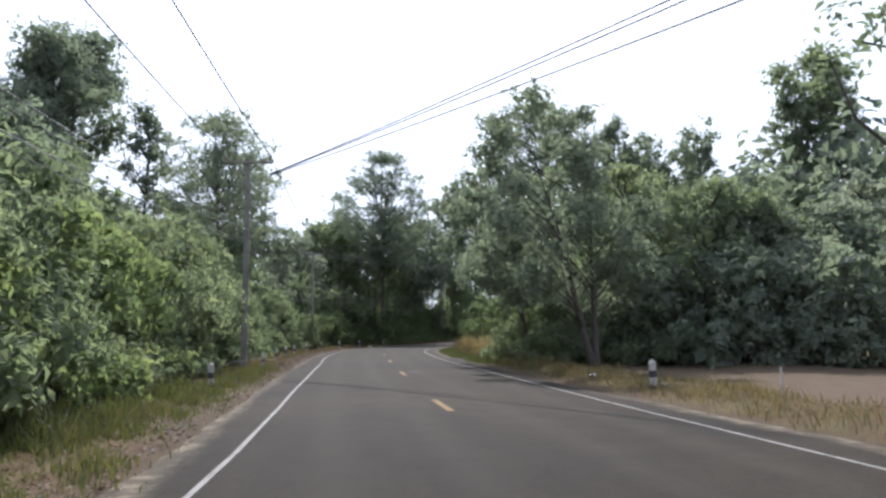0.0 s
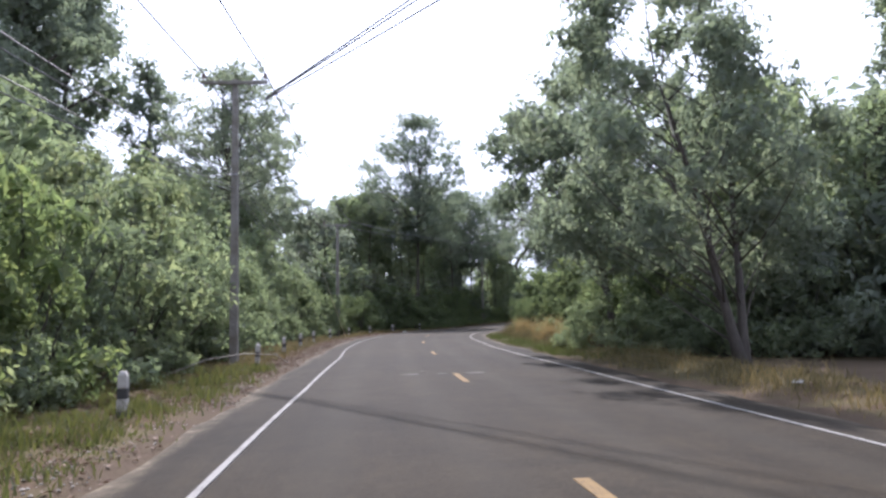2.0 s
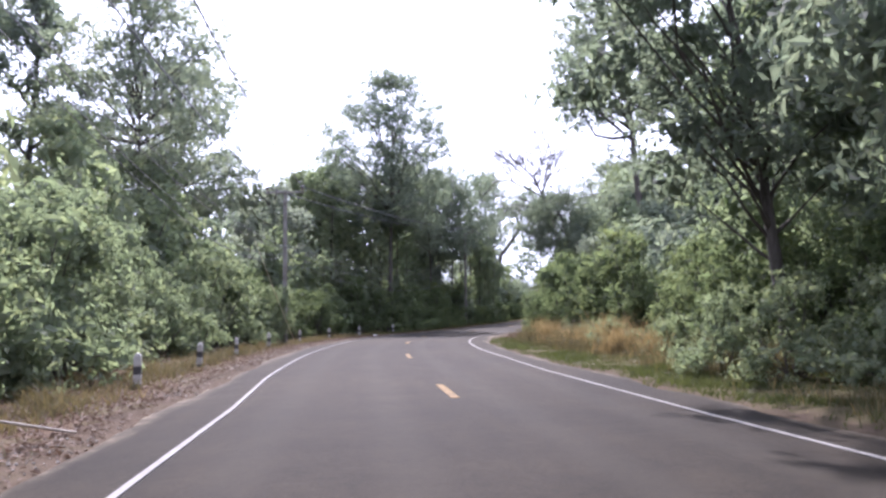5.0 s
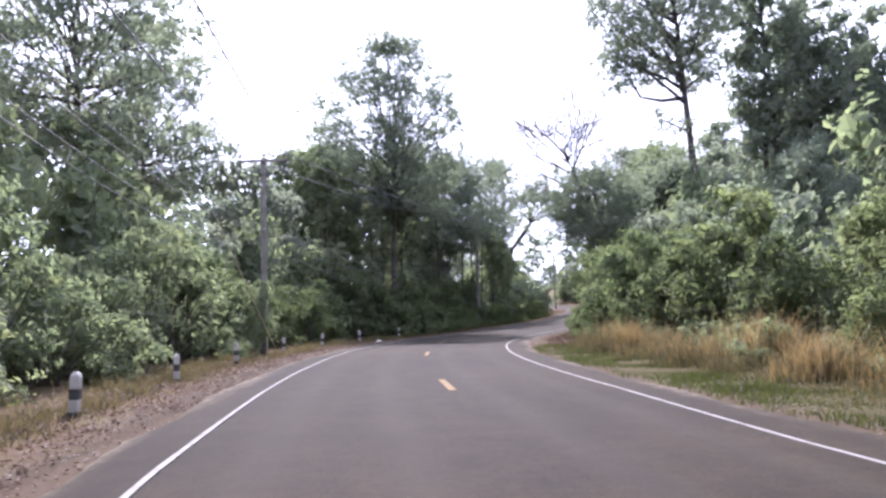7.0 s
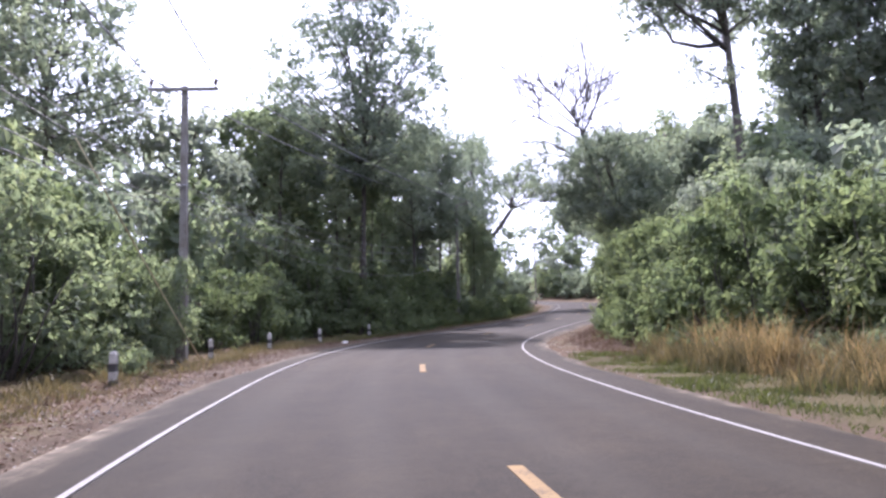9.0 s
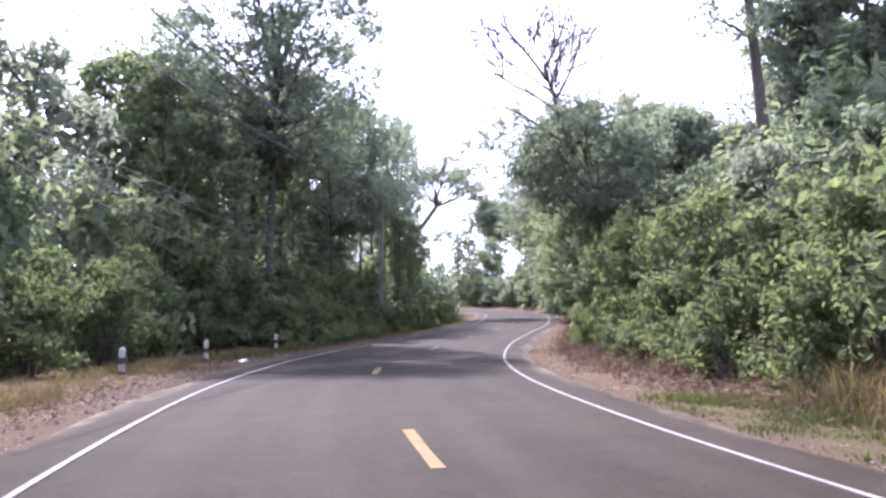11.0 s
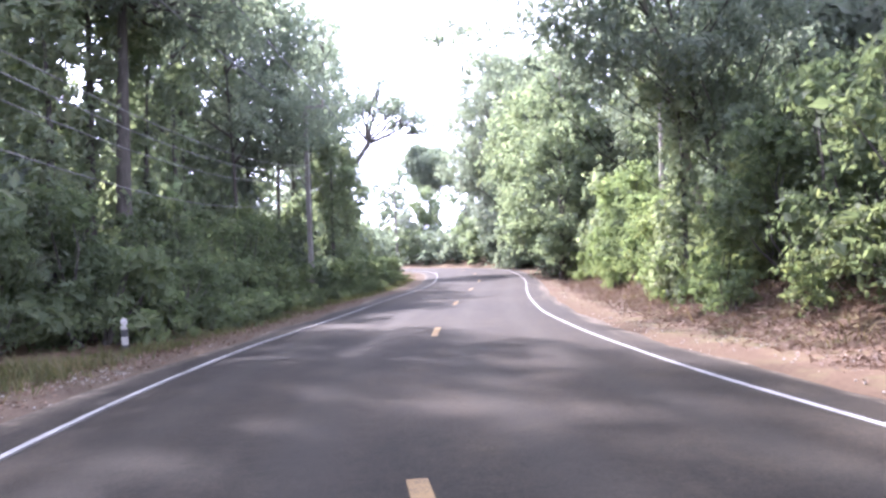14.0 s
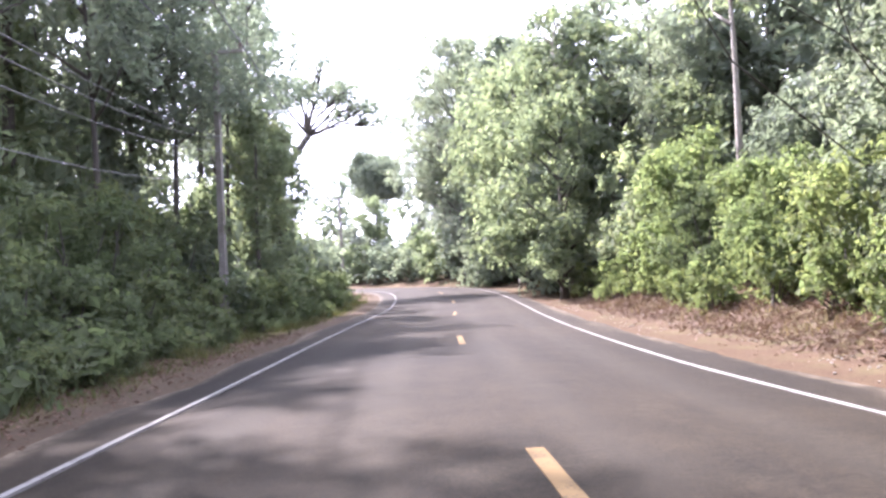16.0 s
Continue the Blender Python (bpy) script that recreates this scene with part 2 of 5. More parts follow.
# sand drifted over the edges
edge_n = noise_node(nt, 1.1, 5.0, 0.65, stretch.outputs[0])
edge = math_node(nt, "ADD", math_node(nt, "ABSOLUTE", sep.outputs[0]), math_node(nt, "MULTIPLY_ADD", edge_n.outputs[0], 1.6, -0.8))
sand = range_node(nt, edge, 4.15, 4.9)
blot = range_node(nt, noise_node(nt, 2.0, 5.0, 0.7, uv.outputs[0]).outputs[0], 0.45, 0.62)
col = mix_node(nt, math_node(nt, "MULTIPLY", sand, math_node(nt, "MULTIPLY_ADD", blot, 0.6, 0.3)), col, (0.185, 0.152, 0.107))
nt.links.new(col, bsdf.inputs["Base Color"])
bsdf.inputs["Roughness"].default_value = 0.88
bsdf.inputs["Specular IOR Level"].default_value = 0.12
bump_node(nt, fine.outputs[0], bsdf, 0.35, 0.012)


def paint_material(name, colour, wear_lo, wear_hi):
    m, nt, bsdf, _ = material(name)
    co = coords(nt)
    a, b = noise_node(nt, 38.0, 5.0, 0.7, co), noise_node(nt, 2.5, 4.0, 0.6, co)
    worn = math_node(nt, "ADD", math_node(nt, "MULTIPLY", a.outputs[0], 0.6), math_node(nt, "MULTIPLY", b.outputs[0], 0.4))
    f = range_node(nt, worn, wear_lo, wear_hi)
    nt.links.new(mix_node(nt, f, colour, (0.042, 0.037, 0.032)), bsdf.inputs["Base Color"])
    bsdf.inputs["Roughness"].default_value = 0.85
    bsdf.inputs["Specular IOR Level"].default_value = 0.12
    bump_node(nt, a.outputs[0], bsdf, 0.3, 0.008)
    return m


PAINT_WHITE = paint_material("worn_white_road_paint", (0.21, 0.203, 0.19), 0.50, 0.66)
PAINT_YELLOW = paint_material("worn_yellow_road_paint", (0.17, 0.116, 0.052), 0.48, 0.66)

PAINT_SMEAR = paint_material("old_paint_smear", (0.12, 0.112, 0.10), 0.44, 0.58)

# earth: attributes give the distance from the road's centre line (right is positive) and along y
EARTH, nt, bsdf, _ = material("earth_and_leaf_litter")
lat_a = nt.nodes.new("ShaderNodeAttribute")
lat_a.attribute_name = "lat"
along_a = nt.nodes.new("ShaderNodeAttribute")
along_a.attribute_name = "along"
co = coords(nt)
n_f, n_m, n_b = noise_node(nt, 18.0, 6.0, 0.7, co), noise_node(nt, 1.4, 5.0, 0.6, co), noise_node(nt, 0.2, 3.0, 0.5, co)
soil = ramp_node(nt, n_f.outputs[0], [(0.25, (0.055, 0.038, 0.026)), (0.55, (0.105, 0.076, 0.053)), (0.8, (0.17, 0.13, 0.095))])
litter = ramp_node(nt, n_m.outputs[0], [(0.3, (0.75, 0.72, 0.7)), (0.7, (1.2, 1.15, 1.05))])
col = mix_node(nt, 1.0, soil.outputs[0], litter.outputs[0], "MULTIPLY")
grass_f = range_node(nt, math_node(nt, "ADD", n_m.outputs[0], math_node(nt, "MULTIPLY", n_b.outputs[0], 0.5)), 0.68, 0.85)
col = mix_node(nt, math_node(nt, "MULTIPLY", grass_f, 0.55), col, (0.075, 0.075, 0.034))
dist = math_node(nt, "ADD", math_node(nt, "ABSOLUTE", lat_a.outputs["Fac"]), math_node(nt, "MULTIPLY_ADD", n_m.outputs[0], 1.6, -0.8))
wide = math_node(nt, "MULTIPLY", range_node(nt, along_a.outputs["Fac"], 28.0, 55.0), 0.25)
wide = math_node(nt, "MULTIPLY", wide, range_node(nt, lat_a.outputs["Fac"], 0.0, 0.5, 1.0, 0.35))
shoulder = range_node(nt, math_node(nt, "SUBTRACT", dist, wide), 4.8, 5.7, 1.0, 0.0)
red = range_node(nt, along_a.outputs["Fac"], 62.0, 76.0)
right = range_node(nt, lat_a.outputs["Fac"], 0.0, 0.5)
sandy = mix_node(nt, math_node(nt, "MULTIPLY", red, right), (0.076, 0.058, 0.042), (0.074, 0.051, 0.033))
sandy = mix_node(nt, 1.0, sandy, ramp_node(nt, n_f.outputs[0], [(0.25, (0.7, 0.7, 0.7)), (0.75, (1.2, 1.2, 1.2))]).outputs[0], "MULTIPLY")
col = mix_node(nt, math_node(nt, "MULTIPLY", shoulder, 0.85), col, sandy)
turf = math_node(nt, "MULTIPLY", range_node(nt, dist, 4.7, 5.4), math_node(nt, "MULTIPLY", right, math_node(nt, "MULTIPLY", range_node(nt, along_a.outputs["Fac"], 20.0, 30.0), range_node(nt, along_a.outputs["Fac"], 66.0, 74.0, 1.0, 0.0))))
col = mix_node(nt, math_node(nt, "MULTIPLY", turf, 0.8), col, mix_node(nt, n_f.outputs[0], (0.036, 0.032, 0.016), (0.088, 0.078, 0.04)))
field = math_node(nt, "MULTIPLY", range_node(nt, lat_a.outputs["Fac"], 7.0, 8.5), range_node(nt, along_a.outputs["Fac"], 33.0, 40.0, 1.0, 0.0))
col = mix_node(nt, math_node(nt, "MULTIPLY", field, 0.75), col, mix_node(nt, n_m.outputs[0], (0.08, 0.06, 0.044), (0.125, 0.096, 0.073)))
nt.links.new(col, bsdf.inputs["Base Color"])
bsdf.inputs["Roughness"].default_value = 0.95
bsdf.inputs["Specular IOR Level"].default_value = 0.05
bump_node(nt, n_f.outputs[0], bsdf, 0.6, 0.05)

# ---- the road's line ----
HALF = 3.56          # centre line to the middle of a white edge line
KNOTS = [(14.6, -60, 0), (9.3, -30, 0), (4.2, 0, 0), (1.05, 15, 0), (-1.96, 30, 0), (-4.1, 42, 0), (-5.77, 52, 0), (-6.87, 62, 0), (-7.07, 72, 0),
         (-6.08, 82, 0), (-3.75, 92, 0.02), (-0.75, 102, 0.14), (2.95, 113, 0.38), (7.6, 126, 0.75), (11.0, 138, 1.35), (13.2, 152, 1.9),
         (11.6, 167, 2.4), (4.5, 183, 2.9), (-8, 197, 3.2), (-24, 208, 3.4), (-60, 225, 3.6)]


def smooth_line(knots, step=0.5):
    k = np.array(knots, float)
    chord = np.concatenate([[0], np.cumsum(np.linalg.norm(np.diff(k, axis=0), axis=1))])
    n = len(k)
    h = np.diff(chord)
    a = np.zeros((n, n))
    b = np.zeros((n, 3))
    a[0, 0] = a[-1, -1] = 1
    for i in range(1, n - 1):
        a[i, i - 1], a[i, i], a[i, i + 1] = h[i - 1], 2 * (h[i - 1] + h[i]), h[i]
        b[i] = 6 * ((k[i + 1] - k[i]) / h[i] - (k[i] - k[i - 1]) / h[i - 1])
    m = np.linalg.solve(a, b)
    s = np.arange(0, chord[-1], step)
    i = np.clip(np.searchsorted(chord, s, side="right") - 1, 0, n - 2)
    hh = h[i][:, None]
    u, v = (chord[i + 1][:, None] - s[:, None]) / hh, (s[:, None] - chord[i][:, None]) / hh
    return u * k[i] + v * k[i + 1] + ((u ** 3 - u) * m[i] + (v ** 3 - v) * m[i + 1]) * hh * hh / 6


LINE = smooth_line(KNOTS)
TAN = np.gradient(LINE, axis=0)
TAN[:, 2] = 0
TAN /= np.linalg.norm(TAN, axis=1)[:, None]
RIGHT = np.stack([TAN[:, 1], -TAN[:, 0], np.zeros(len(TAN))], axis=1)
ALONG = np.concatenate([[0], np.cumsum(np.linalg.norm(np.diff(LINE, axis=0), axis=1))])


def nearest(x, y):
    """Signed distance from the centre line (right is positive) and the index of the nearest point, for arrays."""
    x, y = np.atleast_1d(np.asarray(x, float)), np.atleast_1d(np.asarray(y, float))
    lat, idx = np.zeros(len(x)), np.zeros(len(x), int)
    for a in range(0, len(x), 4000):
        dx, dy = x[a:a + 4000, None] - LINE[None, :, 0], y[a:a + 4000, None] - LINE[None, :, 1]
        d = dx * dx + dy * dy
        j = d.argmin(axis=1)
        r = np.arange(len(j))
        side = dx[r, j] * RIGHT[j, 0] + dy[r, j] * RIGHT[j, 1]
        lat[a:a + 4000], idx[a:a + 4000] = np.sqrt(d[r, j]) * np.where(side < 0, -1, 1), j
    return lat, idx


def ease(v, a, b):
    t = np.clip((np.asarray(v, float) - a) / (b - a), 0, 1)
    return t * t * (3 - 2 * t)


def waves(x, y):
    return (np.sin(x * 0.9 + 1.3 * np.sin(y * 0.43)) + np.sin(y * 1.1 + 1.7 * np.sin(x * 0.37 + 2)) + np.sin((x + y) * 2.3)) / 3


def ground_z(x, y):
    x, y = np.atleast_1d(np.asarray(x, float)), np.atleast_1d(np.asarray(y, float))
    lat, j = nearest(x, y)
    road = LINE[j, 2]
    a = np.abs(lat)
    z = road - 0.14 + 0.12 * ease(a, 4.3, 5.0)
    left = -0.05 * ease(a, 5.5, 8.0) + 0.9 * ease(a, 10, 22) + 3.0 * ease(a, 25, 70)
    bank = ease(y, 60, 76)
    right = (1 - bank) * (0.15 * ease(a, 5, 7) - 0.25 * ease(a, 7.2, 9.5) + 2.0 * ease(a, 30, 70)) + bank * (0.9 * ease(a, 6.2, 9.5) + 1.8 * ease(a, 9.5, 20) + 4.0 * ease(a, 20, 60))
    z = z + np.where(lat < 0, left, right)
    z = z + 0.05 * waves(x, y) * ease(a, 4.6, 7.0) + 0.35 * waves(x * 0.17, y * 0.17) * ease(a, 9, 25)
    return z + 6.0 * ease(a, 80, 300)


def at(y, lat):
    """The place beside the road: lat metres to the right of the centre line where the line passes y."""
    j = int(np.argmin(np.abs(LINE[:, 1] - y)))
    p = LINE[j] + RIGHT[j] * lat
    return float(p[0]), float(p[1])


def beside(i, lat):
    """The place lat metres to the right of the i-th point of the centre line."""
    p = LINE[i] + RIGHT[i] * lat
    return float(p[0]), float(p[1])


def footing(x, y):
    return float(ground_z(x, y)[0])


# ---- mesh helpers ----


def mesh_object(name, verts, faces, mat, parent=None, label="", smooth=False):
    me = bpy.data.meshes.new(name)
    me.from_pydata([tuple(v) for v in np.asarray(verts, float).tolist()] if len(verts) else [], [], [tuple(f) for f in (faces.tolist() if hasattr(faces, "tolist") else faces)])
    me.materials.append(mat)
    if smooth:
        me.polygons.foreach_set("use_smooth", [True] * len(me.polygons))
    me.update()
    ob = new(name, me)
    if parent is not None:
        ob.parent = parent
    if label:
        tagged(ob, label)
    return ob


def part(name, bm, mat, parent, label=""):
    me = bpy.data.meshes.new(name)
    bm.to_mesh(me)
    bm.free()
    me.materials.append(mat)
    ob = new(name, me)
    ob.parent = parent
    if label:
        tagged(ob, label)
    return ob


def thing(name, place, label, category, group="", turn=0.0):
    ob = new(name)
    ob.matrix_basis = pose(*place, 0, 0, turn)
    return tagged(ob, label, category, group)


def tubes(paths, sides=6):
    """Verts and faces of tapered tubes: each path is a list of (point, radius)."""
    vs, fs = [], []
    for path in paths:
        pts = np.array([p for p, _ in path], float)
        rad = np.array([r for _, r in path], float)
        if len(pts) < 2:
            continue
        t = np.gradient(pts, axis=0)
        t /= np.linalg.norm(t, axis=1)[:, None] + 1e-9
        ref = np.array([1.0, 0, 0]) if abs(t[0, 0]) < 0.8 else np.array([0, 1.0, 0])
        b0 = len(vs)
        for p, r, d in zip(pts, rad, t):
            u = np.cross(d, ref)
            u /= np.linalg.norm(u) + 1e-9
            w = np.cross(d, u)
            for k in range(sides):
                a = 2 * math.pi * k / sides
                vs.append(p + r * (math.cos(a) * u + math.sin(a) * w))
        for i in range(len(pts) - 1):
            for k in range(sides):
                q = b0 + i * sides
                fs.append((q + k, q + (k + 1) % sides, q + sides + (k + 1) % sides, q + sides + k))
        fs.append(tuple(b0 + (len(pts) - 1) * sides + k for k in range(sides)))
        fs.append(tuple(b0 + k for k in reversed(range(sides))))
    return np.array(vs), fs


def leaves(rng, centres, outward, length, width=0.42, droop=0.35):
    """One folded leaf at each centre: a kite of four corners, its face turned roughly outward and up."""
    n = len(centres)
    nrm = outward + rng.normal(0, 0.55, (n, 3)) + np.array([0, 0, 0.35])
    nrm /= np.linalg.norm(nrm, axis=1)[:, None] + 1e-9
    ax = rng.normal(0, 1, (n, 3)) + outward * 0.5 - np.array([0, 0, droop])
    ax -= nrm * (ax * nrm).sum(axis=1)[:, None]
    ax /= np.linalg.norm(ax, axis=1)[:, None] + 1e-9
    sd = np.cross(nrm, ax)
    ln = (length * rng.uniform(0.65, 1.3, n))[:, None]
    wd = ln * width
    fold = nrm * wd * rng.uniform(0.05, 0.3, n)[:, None]
    base = centres - ax * ln * 0.5
    v = np.stack([base, centres - ax * ln * 0.05 + sd * wd * 0.5 + fold, centres + ax * ln * 0.5 - fold, centres - ax * ln * 0.05 - sd * wd * 0.5 + fold], axis=1).reshape(-1, 3)
    f = np.arange(4 * n).reshape(-1, 4)
    return v, f


def shell(rng, c, r, n, inner=0.75):
    """n points in the outer part of an ellipsoid with a lumpy skin, and their outward directions."""
    d = rng.normal(0, 1, (n, 3))
    d /= np.linalg.norm(d, axis=1)[:, None]
    k = rng.uniform(inner, 1.06, n)[:, None]
    lump = 1 + 0.16 * np.sin(d[:, :1] * 5 + c[0]) * np.sin(d[:, 1:2] * 6 + c[1]) + 0.1 * np.sin(d[:, 2:] * 9 + c[2])
    return np.asarray(c) + d * k * lump * np.asarray(r), d


def clumps(rng, blobs, per_m2, length, width=0.42, droop=0.35, core=True):
    """A crown: for each blob (centre, radii) a skin of leaves, and bigger leaves inside that close it."""
    vs, fs, off = [], [], 0
    for c, r in blobs:
        area = 4 * math.pi * ((r[0] * r[1]) ** 1.6 / 3 + (r[0] * r[2]) ** 1.6 / 3 + (r[1] * r[2]) ** 1.6 / 3) ** (1 / 1.6)
        n = max(8, int(area * per_m2))
        m = max(3, n // 9)   # leaves hang in sprays
        p, d = shell(rng, c, r, m, 0.62)
        ax = d * 0.8 + rng.normal(0, 0.5, (m, 3)) + np.array([0, 0, 0.3 - droop])
        ax /= np.linalg.norm(ax, axis=1)[:, None]
        k = rng.integers(0, m, n)
        u = rng.uniform(-0.5, 0.75, n)[:, None]
        reach = (length * rng.uniform(1.5, 3.2, m))[k][:, None]
        v, f = leaves(rng, p[k] + ax[k] * u * reach + rng.normal(0, length * 0.36, (n, 3)), d[k], length, width, droop)
        vs.append(v), fs.append(f + off)
        off += len(v)
        if core:
            m = max(5, int(area * 0.75 / (length * 1.6) ** 2))
            p, d = shell(rng, c, [q * 0.7 for q in r], m, 0.45)
            v, f = leaves(rng, p, d, length * 1.75, 0.6, 0.2)
            vs.append(v), fs.append(f + off)
            off += len(v)
    return np.concatenate(vs), np.concatenate(fs)


def limb(rng, a, b, r0, r1, bend=0.12, n=6):
    a, b = np.array(a, float), np.array(b, float)
    ln = np.linalg.norm(b - a)
    mid = rng.normal(0, bend * ln, 3) * np.array([1, 1, 0.5])
    out = []
    for i in range(n):
        t = i / (n - 1)
        out.append((a + (b - a) * t + mid * math.sin(math.pi * t) + rng.normal(0, 0.012 * ln, 3) * (0 < i < n - 1), r0 + (r1 - r0) * t ** 0.8))
    return out


# ---- ground ----
def steps_of(lo, hi, fine_lo, fine_hi, fine):
    core = list(np.arange(fine_lo, fine_hi + 0.01, fine))
    left, right, d = [], [], fine
    v = fine_lo
    while v > lo:
        d *= 1.35
        v -= d
        left.append(max(v, lo))
    v, d = fine_hi, fine
    while v < hi:
        d *= 1.35
        v += d
        right.append(min(v, hi))
    return np.array(left[::-1] + core + right)


gx, gy = steps_of(-2500, 2500, -22, 26, 0.5), steps_of(-2500, 2500, -4, 150, 0.5)
X, Y = np.meshgrid(gx, gy)
Xf, Yf = X.ravel(), Y.ravel()
Zf = ground_z(Xf, Yf)
nx, ny = len(gx), len(gy)
q = (np.arange(ny - 1)[:, None] * nx + np.arange(nx - 1)[None, :]).ravel()
ground = mesh_object("ground", np.stack([Xf, Yf, Zf], axis=1), np.stack([q, q + 1, q + nx + 1, q + nx], axis=1), EARTH, smooth=True)
_lat, _ = nearest(Xf, Yf)
ground.data.attributes.new("lat", "FLOAT", "POINT").data.foreach_set("value", _lat)
ground.data.attributes.new("along", "FLOAT", "POINT").data.foreach_set("value", Yf)
tagged(ground, "brown earth with sandy shoulders, dry litter and patches of grass", "ground", kind="structure")

# ---- road ----
ROAD_LATS = [-5.15, -4.85, -4.6, -3.0, -1.5, 0.0, 1.5, 3.0, 4.25, 4.5, 4.8]
CAMBER = lambda d: 0.045 - 0.0035 * d * d * 0.6


def road_z(d, wob=0.0):
    return CAMBER(d) if abs(d) < 4.5 else CAMBER(4.5) - (abs(d) - 4.5) * 0.45


rv, rf, ruv = [], [], []
rng = np.random.default_rng(5)
wob_l, wob_r = np.convolve(rng.normal(0, 1, len(LINE) + 8), np.ones(5) / 5, "same")[:len(LINE)], np.convolve(rng.normal(0, 1, len(LINE) + 8), np.ones(5) / 5, "same")[:len(LINE)]
for i in range(len(LINE)):
    for k, d in enumerate(ROAD_LATS):
        dd = d + (0.16 * wob_l[i] if k < 3 else 0.16 * wob_r[i] if k > 7 else 0)
        dd += np.sign(d) * (abs(d) > 2) * 0.42 * (1 - float(ease(LINE[i, 1], 5, 20)))
        p = LINE[i] + RIGHT[i] * dd
        rv.append((p[0], p[1], p[2] + road_z(d)))
        ruv.append((dd, ALONG[i]))
nl = len(ROAD_LATS)
for i in range(len(LINE) - 1):
    for k in range(nl - 1):
        rf.append((i * nl + k, i * nl + k + 1, (i + 1) * nl + k + 1, (i + 1) * nl + k))
road = mesh_object("road", rv, rf, ASPHALT, smooth=True)
uvl = road.data.uv_layers.new(name="road")
loops = np.zeros(len(road.data.loops), int)
road.data.loops.foreach_get("vertex_index", loops)
uvl.data.foreach_set("uv", np.array(ruv)[loops].ravel())
tagged(road, "worn grey asphalt two-lane road curving through forest", "road", kind="structure")


def edge_of(y, side):
    """How far the middle of a white edge line lies from the centre line: the lanes are uneven, and wider at the near end."""
    if side < 0:
        return float(np.interp(y, (-10, 7, 10, 16, 20, 26, 38, 44, 52, 60, 72, 78, 86, 90, 97, 110), (4.05, 4.02, 3.85, 3.65, 3.58, 3.46, 3.42, 3.6, 3.56, 3.48, 3.57, 3.55, 3.68, 3.75, 3.58, 3.5)))
    return float(np.interp(y, (-10, 8, 13, 20, 30, 36, 44, 50, 58, 66, 74, 80, 86, 92, 97, 110), (3.75, 3.71, 3.66, 3.68, 3.66, 3.46, 3.38, 3.55, 3.52, 3.52, 3.6, 3.72, 3.76, 3.66, 3.52, 3.55)))


def stripe(name, lat, width, i0, i1, mat, jitter=0.0):
    vs, fs = [], []
    idx = np.arange(i0, i1 + 0.001, 1.0)
    side = np.sign(lat) if abs(lat) > 1 else 0
    r = np.random.default_rng(int(abs(lat) * 100 + i0 + 100))
    for n, fi in enumerate(idx):
        j = min(int(fi), len(LINE) - 2)
        t = fi - j
        p, rt = LINE[j] * (1 - t) + LINE[j + 1] * t, RIGHT[j] * (1 - t) + RIGHT[j + 1] * t
        w = width * (1 + jitter * r.normal())
        for e, dz in ((-0.5, -0.02), (-0.5, 0.006), (0.5, 0.006), (0.5, -0.02)):
            d = e * w + (side * edge_of(p[1], side) if side else lat)
            pp = p + rt * d
            vs.append((pp[0], pp[1], pp[2] + CAMBER(d) + dz))
        if n:
            b = 4 * (n - 1)
            for k in range(3):
                fs.append((b + k, b + k + 1, b + 4 + k + 1, b + 4 + k))
    fs.append((0, 3, 2, 1))
    e = 4 * (len(idx) - 1)
    fs.append((e, e + 1, e + 2, e + 3))
    return mesh_object(name, vs, fs, mat, road)



LAST = int(np.argmin(np.abs(LINE[:, 0] - 13.2) + np.abs(LINE[:, 1] - 152)))


def index_of(y):
    """The place along the line, in half metres, where it passes y (before the last bend)."""
    return float(np.interp(y, LINE[:LAST, 1], np.arange(LAST)))


tagged(stripe("edge_line", -HALF, 0.08, 0, len(LINE) - 2, PAINT_WHITE, 0.05), "worn white painted edge line")
tagged(stripe("edge_line", HALF, 0.08, 0, len(LINE) - 2, PAINT_WHITE, 0.05), "worn white painted edge line")
DASHES = [(-19.6, 0), (-7.4, 0), (4.9, -0.15), (17.0, -0.15), (29.3, 0.12), (41.2, 0.25), (53.5, 0.33), (66.8, 0.2), (78.6, -0.15), (92.4, 0.35), (105.2, 0.33), (118.0, 0.2), (129.5, 0.1), (141, 0), (152, 0)]
for yf, lat in DASHES:
    e = index_of(yf)
    tagged(stripe("centre_dash", lat, 0.15, e - 5.7, e, PAINT_YELLOW, 0.03), "worn yellow painted centre dash")



def smear(x, y, across, along, seed):
    """A thin ragged patch of old paint, a few millimetres proud of the asphalt."""
    r = np.random.default_rng(seed)
    lm, jm = nearest(x, y)
    lm, jm, n = float(lm[0]), int(jm[0]), 22
    vs = []
    for dz in (0.006, -0.02):
        r = np.random.default_rng(seed)
        for k in range(n):
            a = 6.283 * k / n
            q = 1 + r.uniform(-0.35, 0.2)
            d = lm + across * q * math.cos(a)
            pp = LINE[jm] + RIGHT[jm] * d + TAN[jm] * along * q * math.sin(a)
            vs.append((pp[0], pp[1], pp[2] + CAMBER(d) + dz))
    fs = [tuple(range(n))] + [(k, n + k, n + (k + 1) % n, (k + 1) % n) for k in range(n)]
    return tagged(mesh_object("paint_smear", vs, fs, PAINT_SMEAR, road), "faint pale smear of old road paint")


for k, (xm, ym, across, along) in enumerate(((-2.75, 28.6, 0.22, 0.2), (-1.16, 28.95, 0.26, 0.22), (-2.58, 29.75, 0.1, 0.1), (-1.9, 29.2, 0.14, 0.06))):
    smear(xm, ym, across, along, 700 + k)

# ---- trees and bushes ----


